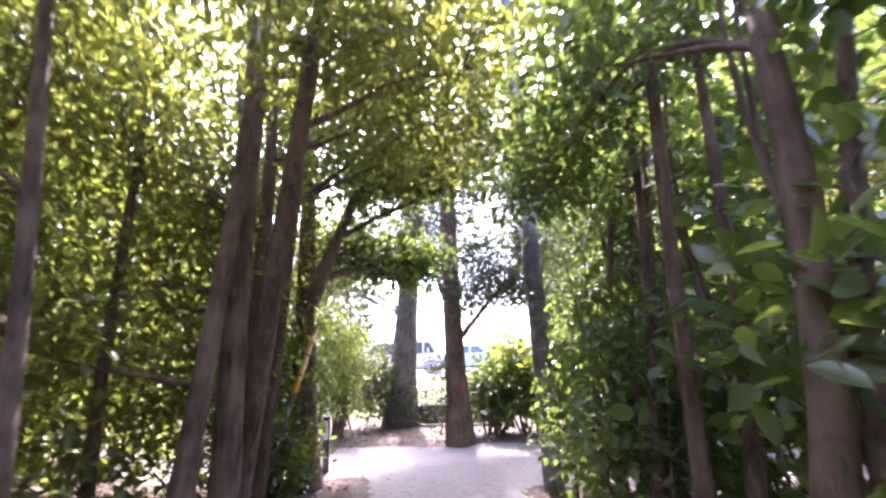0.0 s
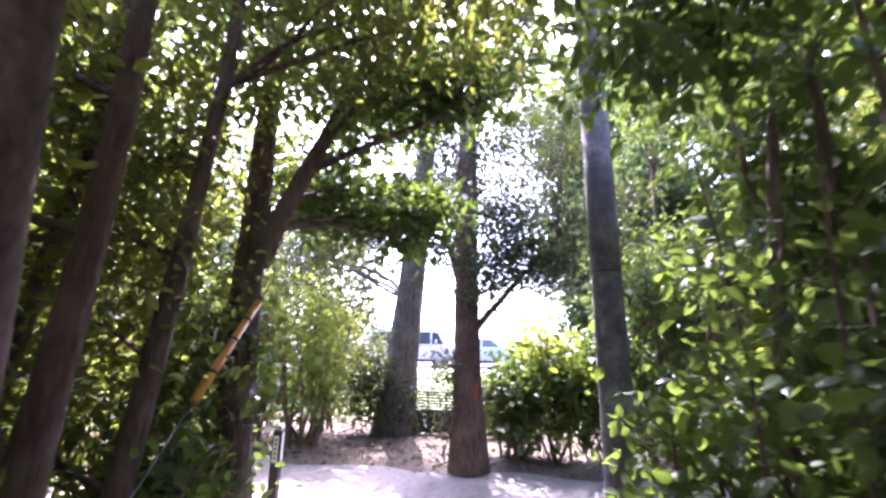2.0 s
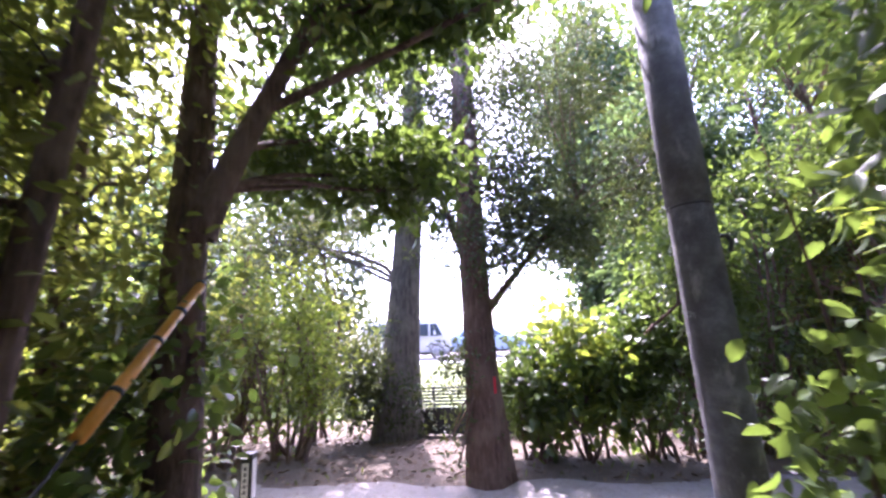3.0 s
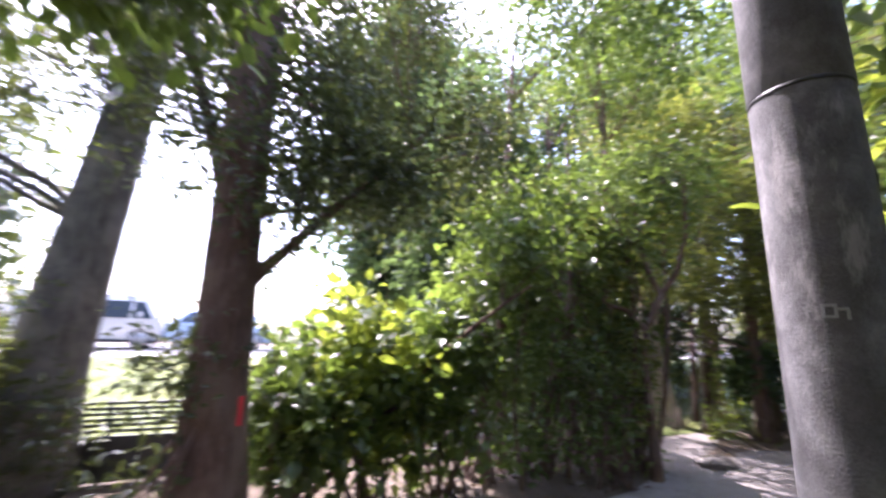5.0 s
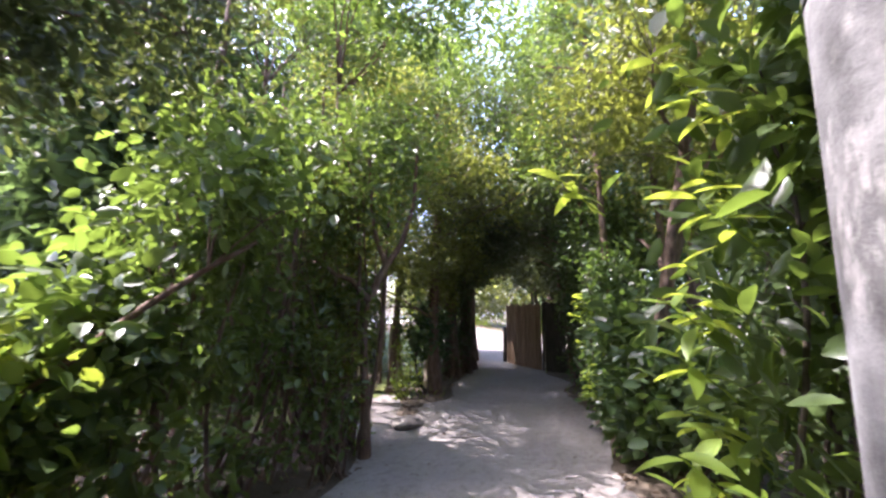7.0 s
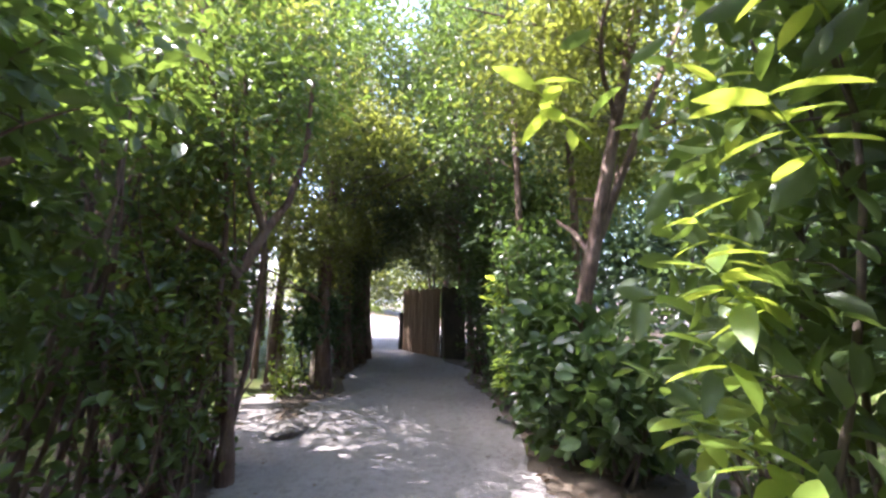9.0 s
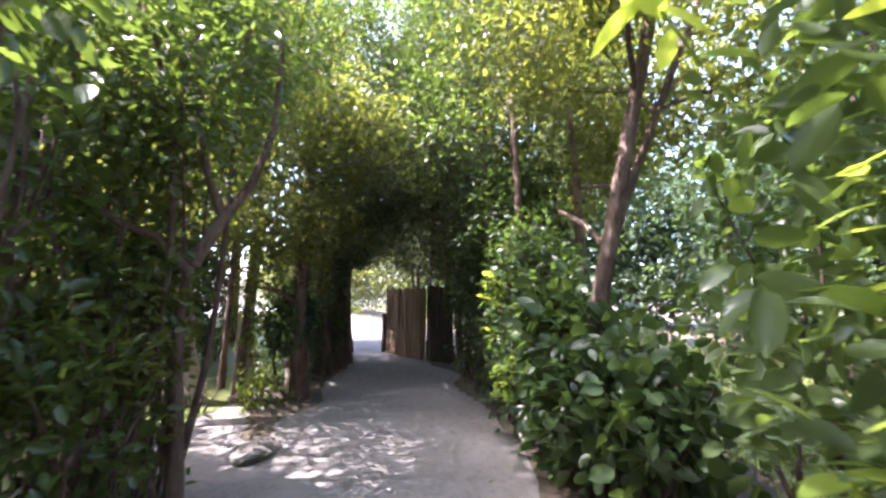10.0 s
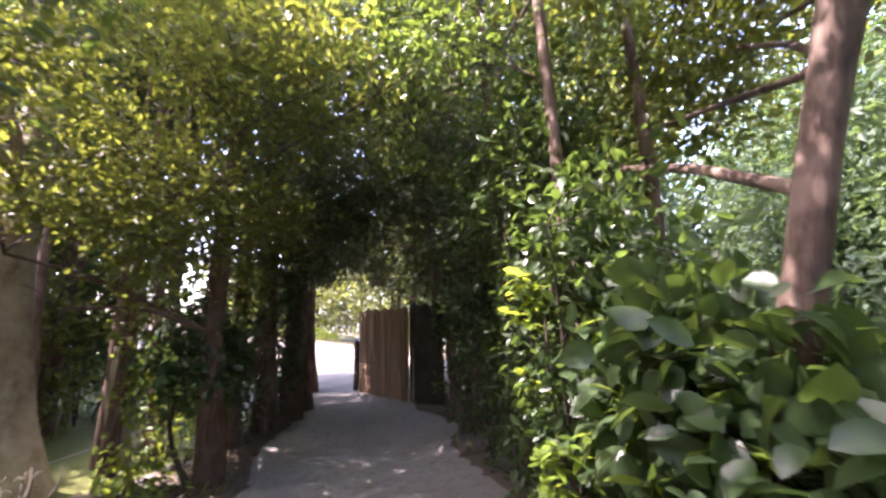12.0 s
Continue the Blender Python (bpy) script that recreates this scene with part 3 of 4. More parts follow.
# ---------------------------------------------------------------- junction: the two big trunks and the shrubs behind
tree("oak_tree", "thick reddish-brown trunk forking above head height, dark sparse foliage", (-0.27, 3.62, 0), (-0.2, 3.9, 9.5), 0.2,
     [(0.6, 3.85, 2.75, 0.75, 0.42, 0.45, 105), (0.2, 3.85, 3.4, 0.6, 0.5, 0.6, 80), (1.4, 4.1, 3.4, 0.9, 0.5, 0.7, 90), (-0.6, 4.1, 4.5, 1.0, 0.8, 0.6, 90), (0.8, 4.2, 4.8, 1.3, 0.9, 0.8, 130), (-0.6, 4.7, 6.2, 1.4, 1.0, 0.7, 140), (0.9, 4.9, 6.4, 1.3, 1.0, 0.7, 80), (-1.6, 4.2, 5.6, 1.1, 0.9, 0.6, 120),
      (-0.1, 3.5, 2.5, 0.35, 0.3, 0.6, 34), (-0.55, 3.8, 3.0, 0.45, 0.35, 0.6, 36), (-0.9, 3.9, 3.9, 0.7, 0.5, 0.5, 50), (-0.48, 3.6, 1.1, 0.16, 0.18, 0.65, 22), (-0.5, 3.4, 0.4, 0.18, 0.14, 0.3, 12)],
     OAK, BARK_RED, leaf=0.065, per=38, spread=0.15, seed=60, flare=1.45, kink=0.012, limbs_each=4,
     stems=[((-0.24, 3.68, 1.75), (1.2, 4.05, 3.4), 0.05), ((-0.26, 3.7, 2.0), (-1.2, 4.2, 5.0), 0.06)])
tree("ivy_clad_tree", "big grey trunk wrapped in dark ivy at its base", (-1.95, 5.5, 0), (-1.55, 5.75, 9.5), 0.31,
     [(-1.3, 5.6, 4.6, 1.2, 0.9, 0.8, 80), (-2.7, 5.4, 4.0, 1.1, 0.8, 0.9, 90), (-3.8, 5.2, 3.6, 1.0, 0.8, 0.9, 80), (-2.35, 5.2, 0.9, 0.4, 0.35, 0.8, 90), (-1.75, 5.35, 0.5, 0.3, 0.25, 0.45, 25)],
     OAK, BARK_GREY, leaf=0.08, per=36, seed=61, flare=1.4, kink=0.015)


def bush(name, label, x, y, rx, ry, h, clumps, mat, seed, leaf=0.075, stems=5, bark=TWIG, group="", per=40, spread=0.15, low=0.12, stem_r=0.018, aspect=0.5, broad=False):
    rng = np.random.default_rng(seed)
    st = [((x + rng.uniform(-0.5, 0.5) * rx, y + rng.uniform(-0.5, 0.5) * ry, 0), (x + rng.uniform(-0.9, 0.9) * rx, y + rng.uniform(-0.9, 0.9) * ry, h * rng.uniform(0.5, 0.8)), stem_r)
          for _ in range(stems)]
    return tree(name, label, (x, y, 0), (x + 0.1, y, h * 0.9), stem_r * 1.3, [(x, y, low + (h - low) * 0.5, rx, ry, (h - low) * 0.5, clumps)], mat, bark, leaf=leaf, per=per,
                spread=spread, stems=st, group=group, category="shrub", seed=seed, limbs_each=4, flare=1.15, aspect=aspect, kink=0.1, broad=broad)


for k, (x, y, h) in enumerate(((-2.9, 4.2, 2.6), (-3.7, 3.9, 2.9), (-4.6, 3.7, 3.0), (-5.6, 3.5, 3.2), (-3.2, 5.2, 3.4), (-4.4, 4.9, 3.6), (-6.4, 2.8, 3.4))):
    bush("thin_stemmed_shrub", "airy shrub of dark stems and backlit yellow-green leaves", x, y, 0.6, 0.5, h, 62, (BRIGHT, OLIVE, LAUREL)[k % 3], 70 + k, group="shrubs across the junction", stems=6, stem_r=0.03, bark=BARK, leaf=0.085)
for k, (x, y, h, rx) in enumerate(((0.25, 4.35, 1.45, 0.4), (0.85, 4.3, 1.75, 0.5), (1.55, 4.35, 1.9, 0.5))):
    bush("sunlit_shrub", "low shrub glowing yellow-green with the sun behind it", x, y, rx, 0.4, h, 58, (LAUREL, BRIGHT, LAUREL)[k], 80 + k, group="low shrubs beside the oak", leaf=0.11, low=0.2, spread=0.13, aspect=0.64, broad=True, stem_r=0.022, bark=BARK, per=34)
tree("slanting_tree", "thin reddish trunk slanting through the shrubs towards the path", (0.35, 4.65, 0), (2.15, 3.72, 1.95), 0.034, [(2.1, 3.8, 2.3, 0.5, 0.35, 0.35, 20)], LAUREL, BARK_RED, leaf=0.095, seed=86, aspect=0.6, broad=True, kink=0.045, flare=1.2)
for k, (x, y, h) in enumerate(((2.2, 4.5, 3.3), (2.85, 4.55, 3.7), (3.5, 4.65, 3.8), (4.05, 4.6, 3.6))):
    bush("hedge_shrub", "tall dense dark-green hedge shrub with bare stems below", x, y, 0.55, 0.5, h, (50, 46, 40, 34)[k], OLIVE if k == 3 else LAUREL, 90 + k, group="hedge along the second path",
         leaf=0.095, stems=9, low=0.3, spread=0.13, stem_r=0.02, bark=BARK, aspect=0.58)
tree("crooked_tree", "crooked reddish-stemmed tree at the end of the hedge", (4.0, 4.12, 0), (3.98, 4.08, 1.72), 0.06,
     [(3.8, 4.2, 3.0, 0.7, 0.5, 0.8, 56), (4.5, 4.2, 3.6, 0.8, 0.6, 0.7, 44), (4.0, 4.35, 2.0, 0.6, 0.3, 0.6, 18)], LAUREL, BARK_RED, leaf=0.08, seed=96,
     boughs=[([(3.98, 4.08, 1.66), (4.08, 3.94, 2.0), (4.22, 3.84, 2.25), (4.3, 3.74, 2.7), (4.3, 3.7, 3.4)], 0.042),
             ([(4.08, 3.95, 1.98), (4.0, 4.04, 2.3), (3.96, 4.08, 2.6), (3.9, 4.1, 3.3)], 0.034),
             ([(3.98, 4.09, 1.6), (3.84, 4.22, 1.82), (3.68, 4.33, 1.88), (3.45, 4.5, 2.1)], 0.036)],
     stems=[((4.2, 4.35, 0), (4.5, 4.1, 3.8), 0.03), ((3.8, 4.4, 0), (3.5, 4.2, 3.4), 0.03)], kink=0.07)
for k, (x, y, h) in enumerate(((3.35, 4.1, 1.5), (3.8, 4.35, 1.9), (4.2, 4.5, 2.3))):
    bush("thicket_shrub", "dark twiggy thicket shrub at the hedge foot", x, y, 0.4, 0.3, h, 24, (LAUREL, OLIVE, LAUREL)[k], 97 + k, group="thicket at the end of the hedge", leaf=0.08, stems=10, low=0.2, spread=0.13, stem_r=0.014, bark=BARK)
for k, (x, y, h, r) in enumerate(((3.0, 6.8, 6.0, 1.2), (8.5, 8.0, 11.5, 1.6), (2.4, 9.4, 6.0, 1.2), (12.4, 9.4, 11.0, 1.8), (7.8, 10.6, 7.0, 1.3), (3.0, 10.6, 11.0, 1.6), (2.0, 12.6, 12.5, 1.9), (5.6, 13.8, 14.0, 2.2), (9.0, 13.6, 14.0, 2.2), (11.5, 12.4, 13.0, 2.0),
                                        (12.3, 2.4, 13.5, 2.1), (17.0, 4.4, 14.0, 2.3), (10.4, 0.4, 10.5, 1.7), (13.3, 7.8, 14.0, 2.0))):
    tree("tall_tree", "tall full green tree behind the hedge", (x, y, 0), (x, y, h * 0.6), 0.14,
         [(x, y, h * 0.45, r, r, h * 0.22, 150 if k in (1, 10, 11, 14) else 90), (x, y, h * 0.75, r * 0.85, r * 0.85, h * 0.24, 240 if k in (1, 2, 5, 10, 11, 14) else 110 if k == 0 else 160)], FAR_LEAF, BARK, leaf=0.19, per=40, spread=0.25, seed=100 + k, group="tall trees behind the hedge")

# ---------------------------------------------------------------- second path, south side
pole_laurel = bush("broadleaf_shrub", "broad-leaved laurel beside the concrete pole, bright new shoots", 2.35, 0.74, 0.6, 0.38, 3.6, 66, LAUREL, 110, leaf=0.135, stems=5, spread=0.17, aspect=0.42, per=26, broad=True)
bush("broadleaf_shrub", "sparse broad-leaved laurel, open to the lawn behind", 3.35, 0.55, 0.55, 0.35, 3.3, 38, LAUREL, 111, leaf=0.13, stems=4, spread=0.18, per=26, broad=True)
bush("broadleaf_shrub", "sparse broad-leaved laurel at the lawn edge", 4.3, 0.2, 0.6, 0.4, 3.2, 34, LAUREL, 112, leaf=0.12, stems=4, spread=0.18, per=26, broad=True)
HEDGE_S = []
for k, (x, y, h, c) in enumerate(((4.6, 1.1, 1.2, 60), (5.2, 1.45, 1.5, 80), (5.9, 1.7, 2.4, 100), (6.6, 1.75, 3.7, 140), (7.3, 2.0, 3.9, 140), (8.1, 2.15, 4.0, 130), (8.9, 2.25, 4.0, 120), (9.8, 2.5, 4.0, 110))):
    HEDGE_S.append(bush("hedge_shrub", "dense glossy green hedge shrub beside the footpath", x, y, 0.5, 0.45, h, c, LAUREL_DARK if k < 3 or k % 3 < 2 else IVY, 120 + k, group="hedge south of the second path",
                        leaf=0.135 if k < 2 else 0.085, stems=6, per=26 if k < 2 else 40, aspect=0.62 if k < 2 else 0.5, broad=k < 3))
tree("leaning_tree", "brown-barked tree leaning over the hedge", (5.17, 1.5, 0), (4.5, 0.62, 4.9), 0.085,
     [(5.2, 1.5, 3.8, 1.1, 0.8, 0.7, 75), (6.2, 0.8, 3.4, 0.9, 0.8, 0.8, 65), (4.3, 1.2, 4.0, 1.0, 0.8, 0.6, 55), (3.4, 0.8, 4.2, 1.1, 0.8, 0.7, 55), (6.6, 1.5, 4.4, 1.0, 0.9, 0.7, 36), (5.0, 0.2, 3.4, 1.0, 0.8, 0.7, 70), (7.2, 0.4, 3.6, 1.0, 0.9, 0.9, 75), (8.6, 0.8, 3.6, 1.0, 0.9, 1.0, 70), (6.0, -0.2, 4.6, 1.2, 1.0, 0.8, 70)], OLIVE, BARK, leaf=0.08, seed=131, limbs_each=2,
     stems=[((4.9, 1.14, 2.0), (4.9, 0.1, 4.6), 0.042)], kink=0.003)
for k, (x, y, r) in enumerate(((6.1, 1.75, 0.06), (7.3, 2.0, 0.07), (9.05, 2.5, 0.13), (9.9, 2.75, 0.08), (8.3, 2.2, 0.07), (10.6, 2.6, 0.1))):
    tree("hedge_tree", "dark upright trunk rising through the hedge into the canopy", (x, y, 0), (x, y + 0.2, 6.0), r,
         [(x, y + 0.5, 4.8, 1.0, 1.0, 0.9, 34), (x + 0.3, y + 0.8, 3.6, 0.8, 0.7, 0.5, 24)], OAK if k % 2 else LAUREL, BARK, leaf=0.07, seed=140 + k, group="trees south of the second path", kink=0.02)

# ---------------------------------------------------------------- second path, north side
tree("ivy_trunk_tree", "reddish trunk beside the footpath, ivy round its middle", (7.25, 4.86, 0), (7.25, 4.85, 5.5), 0.11,
     [(6.5, 4.2, 3.6, 1.0, 0.8, 0.8, 80), (6.4, 4.8, 2.4, 0.9, 0.55, 0.55, 85), (6.0, 5.0, 1.85, 0.55, 0.35, 0.4, 36), (7.9, 5.1, 1.9, 0.55, 0.3, 0.5, 40), (8.0, 4.8, 2.6, 0.8, 0.5, 0.5, 70)], OLIVE, BARK_RED, leaf=0.065, seed=150)
bush("ivy_bush", "dark glossy ivy growing round the reddish trunk", 7.2, 5.0, 0.38, 0.28, 1.65, 60, IVY, 149, leaf=0.08, stems=3, low=0.62, spread=0.1, aspect=0.75, broad=True)
tree("pale_tree", "stout pale mottled trunk with a broken crown", (6.75, 6.25, 0), (6.6, 6.4, 5.5), 0.2,
     [(6.0, 6.0, 3.0, 1.1, 0.8, 0.6, 46), (7.0, 6.3, 4.6, 1.2, 1.0, 0.8, 22), (5.9, 5.5, 2.2, 0.6, 0.4, 0.3, 22), (5.2, 5.0, 3.2, 0.8, 0.6, 0.6, 36)], OLIVE, BARK_PALE, leaf=0.075, seed=151)
for k, (x, y, h) in enumerate(((4.9, 7.4, 2.0), (5.9, 7.9, 2.4), (6.9, 8.0, 2.2), (8.0, 8.0, 2.6), (9.1, 8.3, 2.8), (10.3, 8.3, 2.8))):
    bush("back_shrub", "leafy shrub behind the trunks, half in sun", x, y, 0.75, 0.5, h, 60, OLIVE if k % 2 else FAR_LEAF, 154 + k, group="shrubs behind the row of trunks", leaf=0.1, stems=5, spread=0.17)
tree("pale_snag", "pale stripped dead stem behind the ivy", (7.64, 5.2, 0), (7.66, 5.2, 2.05), 0.085, [(7.6, 5.15, 0.8, 0.2, 0.2, 0.4, 14)], IVY, BARK_PALE, leaf=0.06, seed=152, kink=0.02)
tree("mossy_stump", "mossy pale stump with a few leaves round it", (7.02, 5.6, 0), (7.0, 5.62, 1.25), 0.13, [(7.0, 5.5, 0.9, 0.22, 0.2, 0.5, 16)], BRIGHT, BARK_PALE, leaf=0.07, seed=153, flare=1.5, kink=0.04)
for k, (x, y, r) in enumerate(((8.2, 5.3, 0.08), (8.9, 5.2, 0.14), (9.6, 5.2, 0.15), (10.3, 5.35, 0.16), (11.1, 5.75, 0.18), (12.0, 5.95, 0.2), (5.7, 6.6, 0.06), (7.6, 6.3, 0.05))):
    tree("row_tree", "dark trunk in a close row beside the footpath", (x, y, 0), (x, y - 0.2, 5.5), r,
         [(x, y - 0.5, 3.2, 0.9, 0.8, 0.6, 42 if k < 6 else 20), (x - 0.3, y, 4.5, 1.0, 1.0, 0.8, 26 if k < 6 else 10)] + ([(x, y + 0.1, 1.2, 0.3, 0.3, 1.1, 40), (x - 0.1, y - 0.25, 2.2, 0.5, 0.35, 0.5, 24)] if 0 < k < 6 else []),
         OAK if k % 2 else IVY, BARK, leaf=0.07, seed=160 + k, group="trees north of the second path", kink=0.02)
for k, (x, y, z, bx, by) in enumerate(((9.0, 3.9, 3.5, 9.3, 2.3), (10.4, 4.3, 3.2, 10.7, 3.0), (12.6, 5.4, 3.0, 13.2, 7.0), (7.5, 3.4, 4.2, 7.6, 1.85), (3.8, 3.2, 4.9, 4.4, 5.2), (2.8, 3.2, 5.1, 2.6, 5.0),
                                          (6.8, 4.0, 3.6, 6.9, 5.6), (13.2, 5.4, 3.6, 13.4, 4.2), (8.9, 4.0, 5.8, 9.2, 5.8), (7.3, 3.9, 5.6, 8.0, 6.0), (10.6, 4.3, 5.2, 10.7, 6.2), (9.6, 3.2, 6.6, 9.5, 2.2), (6.3, 2.6, 5.6, 6.4, 1.2), (14.6, 6.3, 3.0, 15.0, 4.6), (6.1, 5.7, 5.5, 5.3, 7.3), (7.5, 5.8, 5.6, 7.7, 7.2), (8.9, 5.8, 5.5, 9.1, 6.9), (4.7, 5.5, 5.6, 4.4, 6.6))):
    tree("canopy_tree", "tree arching over the footpath", (bx, by, 0), (bx + 0.15 * (x - bx), by + 0.15 * (y - by), z + 0.1), 0.065,
         [(x, y, z, 1.25, 1.1, 0.6, 62 if k < 14 else 55), (0.6 * x + 0.4 * bx, 0.6 * y + 0.4 * by, z + 0.9, 1.2, 1.1, 0.6, 26)], OAK if k in (0, 1, 2, 7, 8, 10, 11, 13) else LAUREL if k in (3, 4, 5, 9, 12, 17) else OLIVE, BARK, leaf=0.085, seed=180 + k,
         group="trees arching over the second path", margin=0.9, clear_path=2.3)
for k, (x, y) in enumerate(((5.6, 6.2), (6.35, 5.75), (7.5, 5.7), (8.4, 5.5), (6.6, 5.25))):
    bush("undergrowth_shrub", "straggly undergrowth between the trunks", x, y, 0.35, 0.25, (0.6, 0.45, 0.6, 0.9, 0.3)[k], 12, IVY if k == 3 else BRIGHT, 190 + k, leaf=0.07, group="undergrowth north of the second path", stems=3)


# ---------------------------------------------------------------- made things
def leaf_mesh(name, length, width, curl, mat):
    """One broad leaf with a midrib fold and a downward curl, base at the origin, along +x."""
    rows = ((0.0, 0.03), (0.12, 0.5), (0.3, 0.88), (0.52, 1.0), (0.74, 0.8), (0.9, 0.42), (1.0, 0.02))
    verts, faces = [], []
    for s, w in rows:
        z = -curl * length * s * s
        verts += [(s * length, w * width / 2, z + 0.12 * w * width), (s * length, 0, z), (s * length, -w * width / 2, z + 0.12 * w * width)]
    for i in range(len(rows) - 1):
        a = i * 3
        faces += [(a, a + 1, a + 4, a + 3), (a + 1, a + 2, a + 5, a + 4)]
    return mesh_from(name, verts, faces, mat, True)


YOUNG = [leaf_mesh("leaf", 0.15, 0.055, c, LAUREL_YOUNG) for c in (0.1, 0.25, 0.4)]
YOUNG_SMALL = [leaf_mesh("leaf", 0.1, 0.045, c, LAUREL_YOUNG) for c in (0.1, 0.3)]


def shoot(plant, at, tip, leaves, meshes, seed):
    """A green shoot with single leaves in a spiral, part of a shrub."""
    rng = np.random.default_rng(seed)
    at, tip = Vector(at), Vector(tip)
    stem = part("shoot", tube("shoot", bent((0, 0, 0), tip - at, 5, wander=0.06, rng=rng), (0.006, 0.005, 0.004, 0.003, 0.002), LAUREL_YOUNG, 6), plant, "green new shoot")
    stem.location = at - plant.location
    axis = tip - at
    for i in range(leaves):
        s = 0.35 + 0.65 * i / max(1, leaves - 1)
        ob = part("leaf", meshes[int(rng.integers(len(meshes)))], stem)
        ob.location = axis * s
        ob.rotation_euler = (rng.uniform(-0.35, 0.35), rng.uniform(-0.75, 0.15) if s > 0.8 else rng.uniform(-0.2, 0.35), 2.4 * i + rng.uniform(-0.3, 0.3))
        ob.scale = (rng.uniform(0.85, 1.3),) * 3


for i, (x, y, z) in enumerate(((2.16, 1.42, 1.57), (2.05, 1.3, 1.97), (2.3, 1.34, 1.58), (2.25, 1.38, 1.35), (1.9, 1.42, 1.05), (2.34, 1.25, 1.05), (2.36, 1.85, 2.2), (2.1, 1.42, 0.62), (2.45, 1.4, 0.75), (2.35, 1.42, 0.4), (1.95, 1.38, 0.5), (2.6, 1.32, 1.05),
                               (2.5, 1.3, 1.75), (2.4, 1.25, 2.2), (2.0, 1.3, 2.35), (2.2, 1.4, 2.65))):
    shoot(pole_laurel, (x + 0.12, y - 0.22, z - 0.2), (x, y, z), 8, YOUNG, 300 + i)
for i, (x, y, z) in enumerate(((5.91, 2.08, 1.68), (5.98, 2.06, 1.58), (6.1, 2.05, 1.72), (5.85, 2.1, 1.45), (5.78, 2.0, 0.7), (5.7, 1.98, 0.6), (5.8, 1.98, 0.5), (5.65, 1.95, 0.8), (5.9, 2.05, 1.1))):
    shoot(HEDGE_S[2], (x, y - 0.15, z - 0.15), (x - 0.05, y + 0.14, z), 11, YOUNG_SMALL, 330 + i)
for i, (x, y, z) in enumerate(((5.2, 1.85, 1.1), (5.05, 1.8, 0.8), (4.9, 1.6, 1.0), (5.4, 1.9, 0.9), (5.3, 1.85, 1.4))):
    shoot(HEDGE_S[1], (x, y - 0.2, z - 0.15), (x, y, z), 7, YOUNG, 350 + i)


def utility_pole(x, y):
    root = thing("utility_pole", (x, y, 0), "round grey weathered concrete utility pole beside the path", "pole")
    hs = np.array([-0.1, 0.0, 0.5, 1.0, 1.5, 2.1, 3, 4.5, 6, 7.5, 9.0])
    part("shaft", tube("shaft", [(0, 0, h) for h in hs], 0.114 - 0.0035 * hs, CONCRETE, 40), root)
    part("sleeve", tube("sleeve", [(0, 0, h) for h in (2.11, 2.115, 2.6, 3.4, 3.405)], np.array([0.106, 0.109, 0.108, 0.106, 0.1]), CONCRETE, 40), root, "thin grey wrap with a dark lower edge")
    part("band", tube("band", [(0, 0, h) for h in (2.098, 2.1, 2.108, 2.11)], (0.1055, 0.1088, 0.1088, 0.1055), BLACK, 40), root, "dark joint line")
    part("band", tube("band", [(0, 0, h) for h in (8.2, 8.21, 8.27, 8.28)], (0.076, 0.083, 0.083, 0.076), STEEL, 30), root, "steel guy clamp")
    for i, (turn, dz, w, h) in enumerate(((-8, 0.0, 0.006, 0.03), (-3, 0.012, 0.02, 0.006), (-3, -0.012, 0.02, 0.006), (3, 0.0, 0.006, 0.03), (9, 0.004, 0.02, 0.006), (13, -0.008, 0.006, 0.02))):
        mark = part("painted_mark", box_mesh("painted_mark", w, 0.003, h, MARK, 0, False), root, "worn pale painted mark")
        a = radians(203 + turn)
        mark.matrix_basis = pose(0.109 * math.cos(a), 0.109 * math.sin(a), 1.56 + dz, 0, 0, 203 + turn + 90)
    hook = part("hook", tube("hook", [(0.08, -0.05, 1.93), (0.12, -0.06, 1.93), (0.135, -0.06, 1.9), (0.125, -0.06, 1.85)], (0.012, 0.012, 0.012, 0.01), BLACK, 8), root, "black hook")
    return root


utility_pole(1.165, 1.1)

# guy wire tied to the forked tree, with its yellow guard
foot, head = Vector((-1.1, -1.14, -0.05)), Vector((-1.72, 1.21, 2.1))
guy = thing("guy_wire", foot, "thin steel guy wire with an orange-yellow plastic guard, black rings", "guy wire")
way = head - foot


def along_guy(z):
    return way * ((z - foot.z) / way.z)


part("wire", tube("wire", [along_guy(z) for z in (-0.05, 0.5, 1, 1.5, 2.1)], (0.007,) * 5, SLAT, 6), guy)
part("guard", tube("guard", [along_guy(z) for z in (1.18, 1.185, 1.4, 1.91, 1.915)], (0.012, 0.03, 0.03, 0.03, 0.012), YELLOW, 16), guy, "orange-yellow plastic guard")
for z in (1.34, 1.56, 1.72, 1.9):
    part("ring", tube("ring", [along_guy(z + d) for d in (-0.009, -0.008, 0.008, 0.009)], (0.028, 0.033, 0.033, 0.028), BLACK, 16), guy, "black ring")

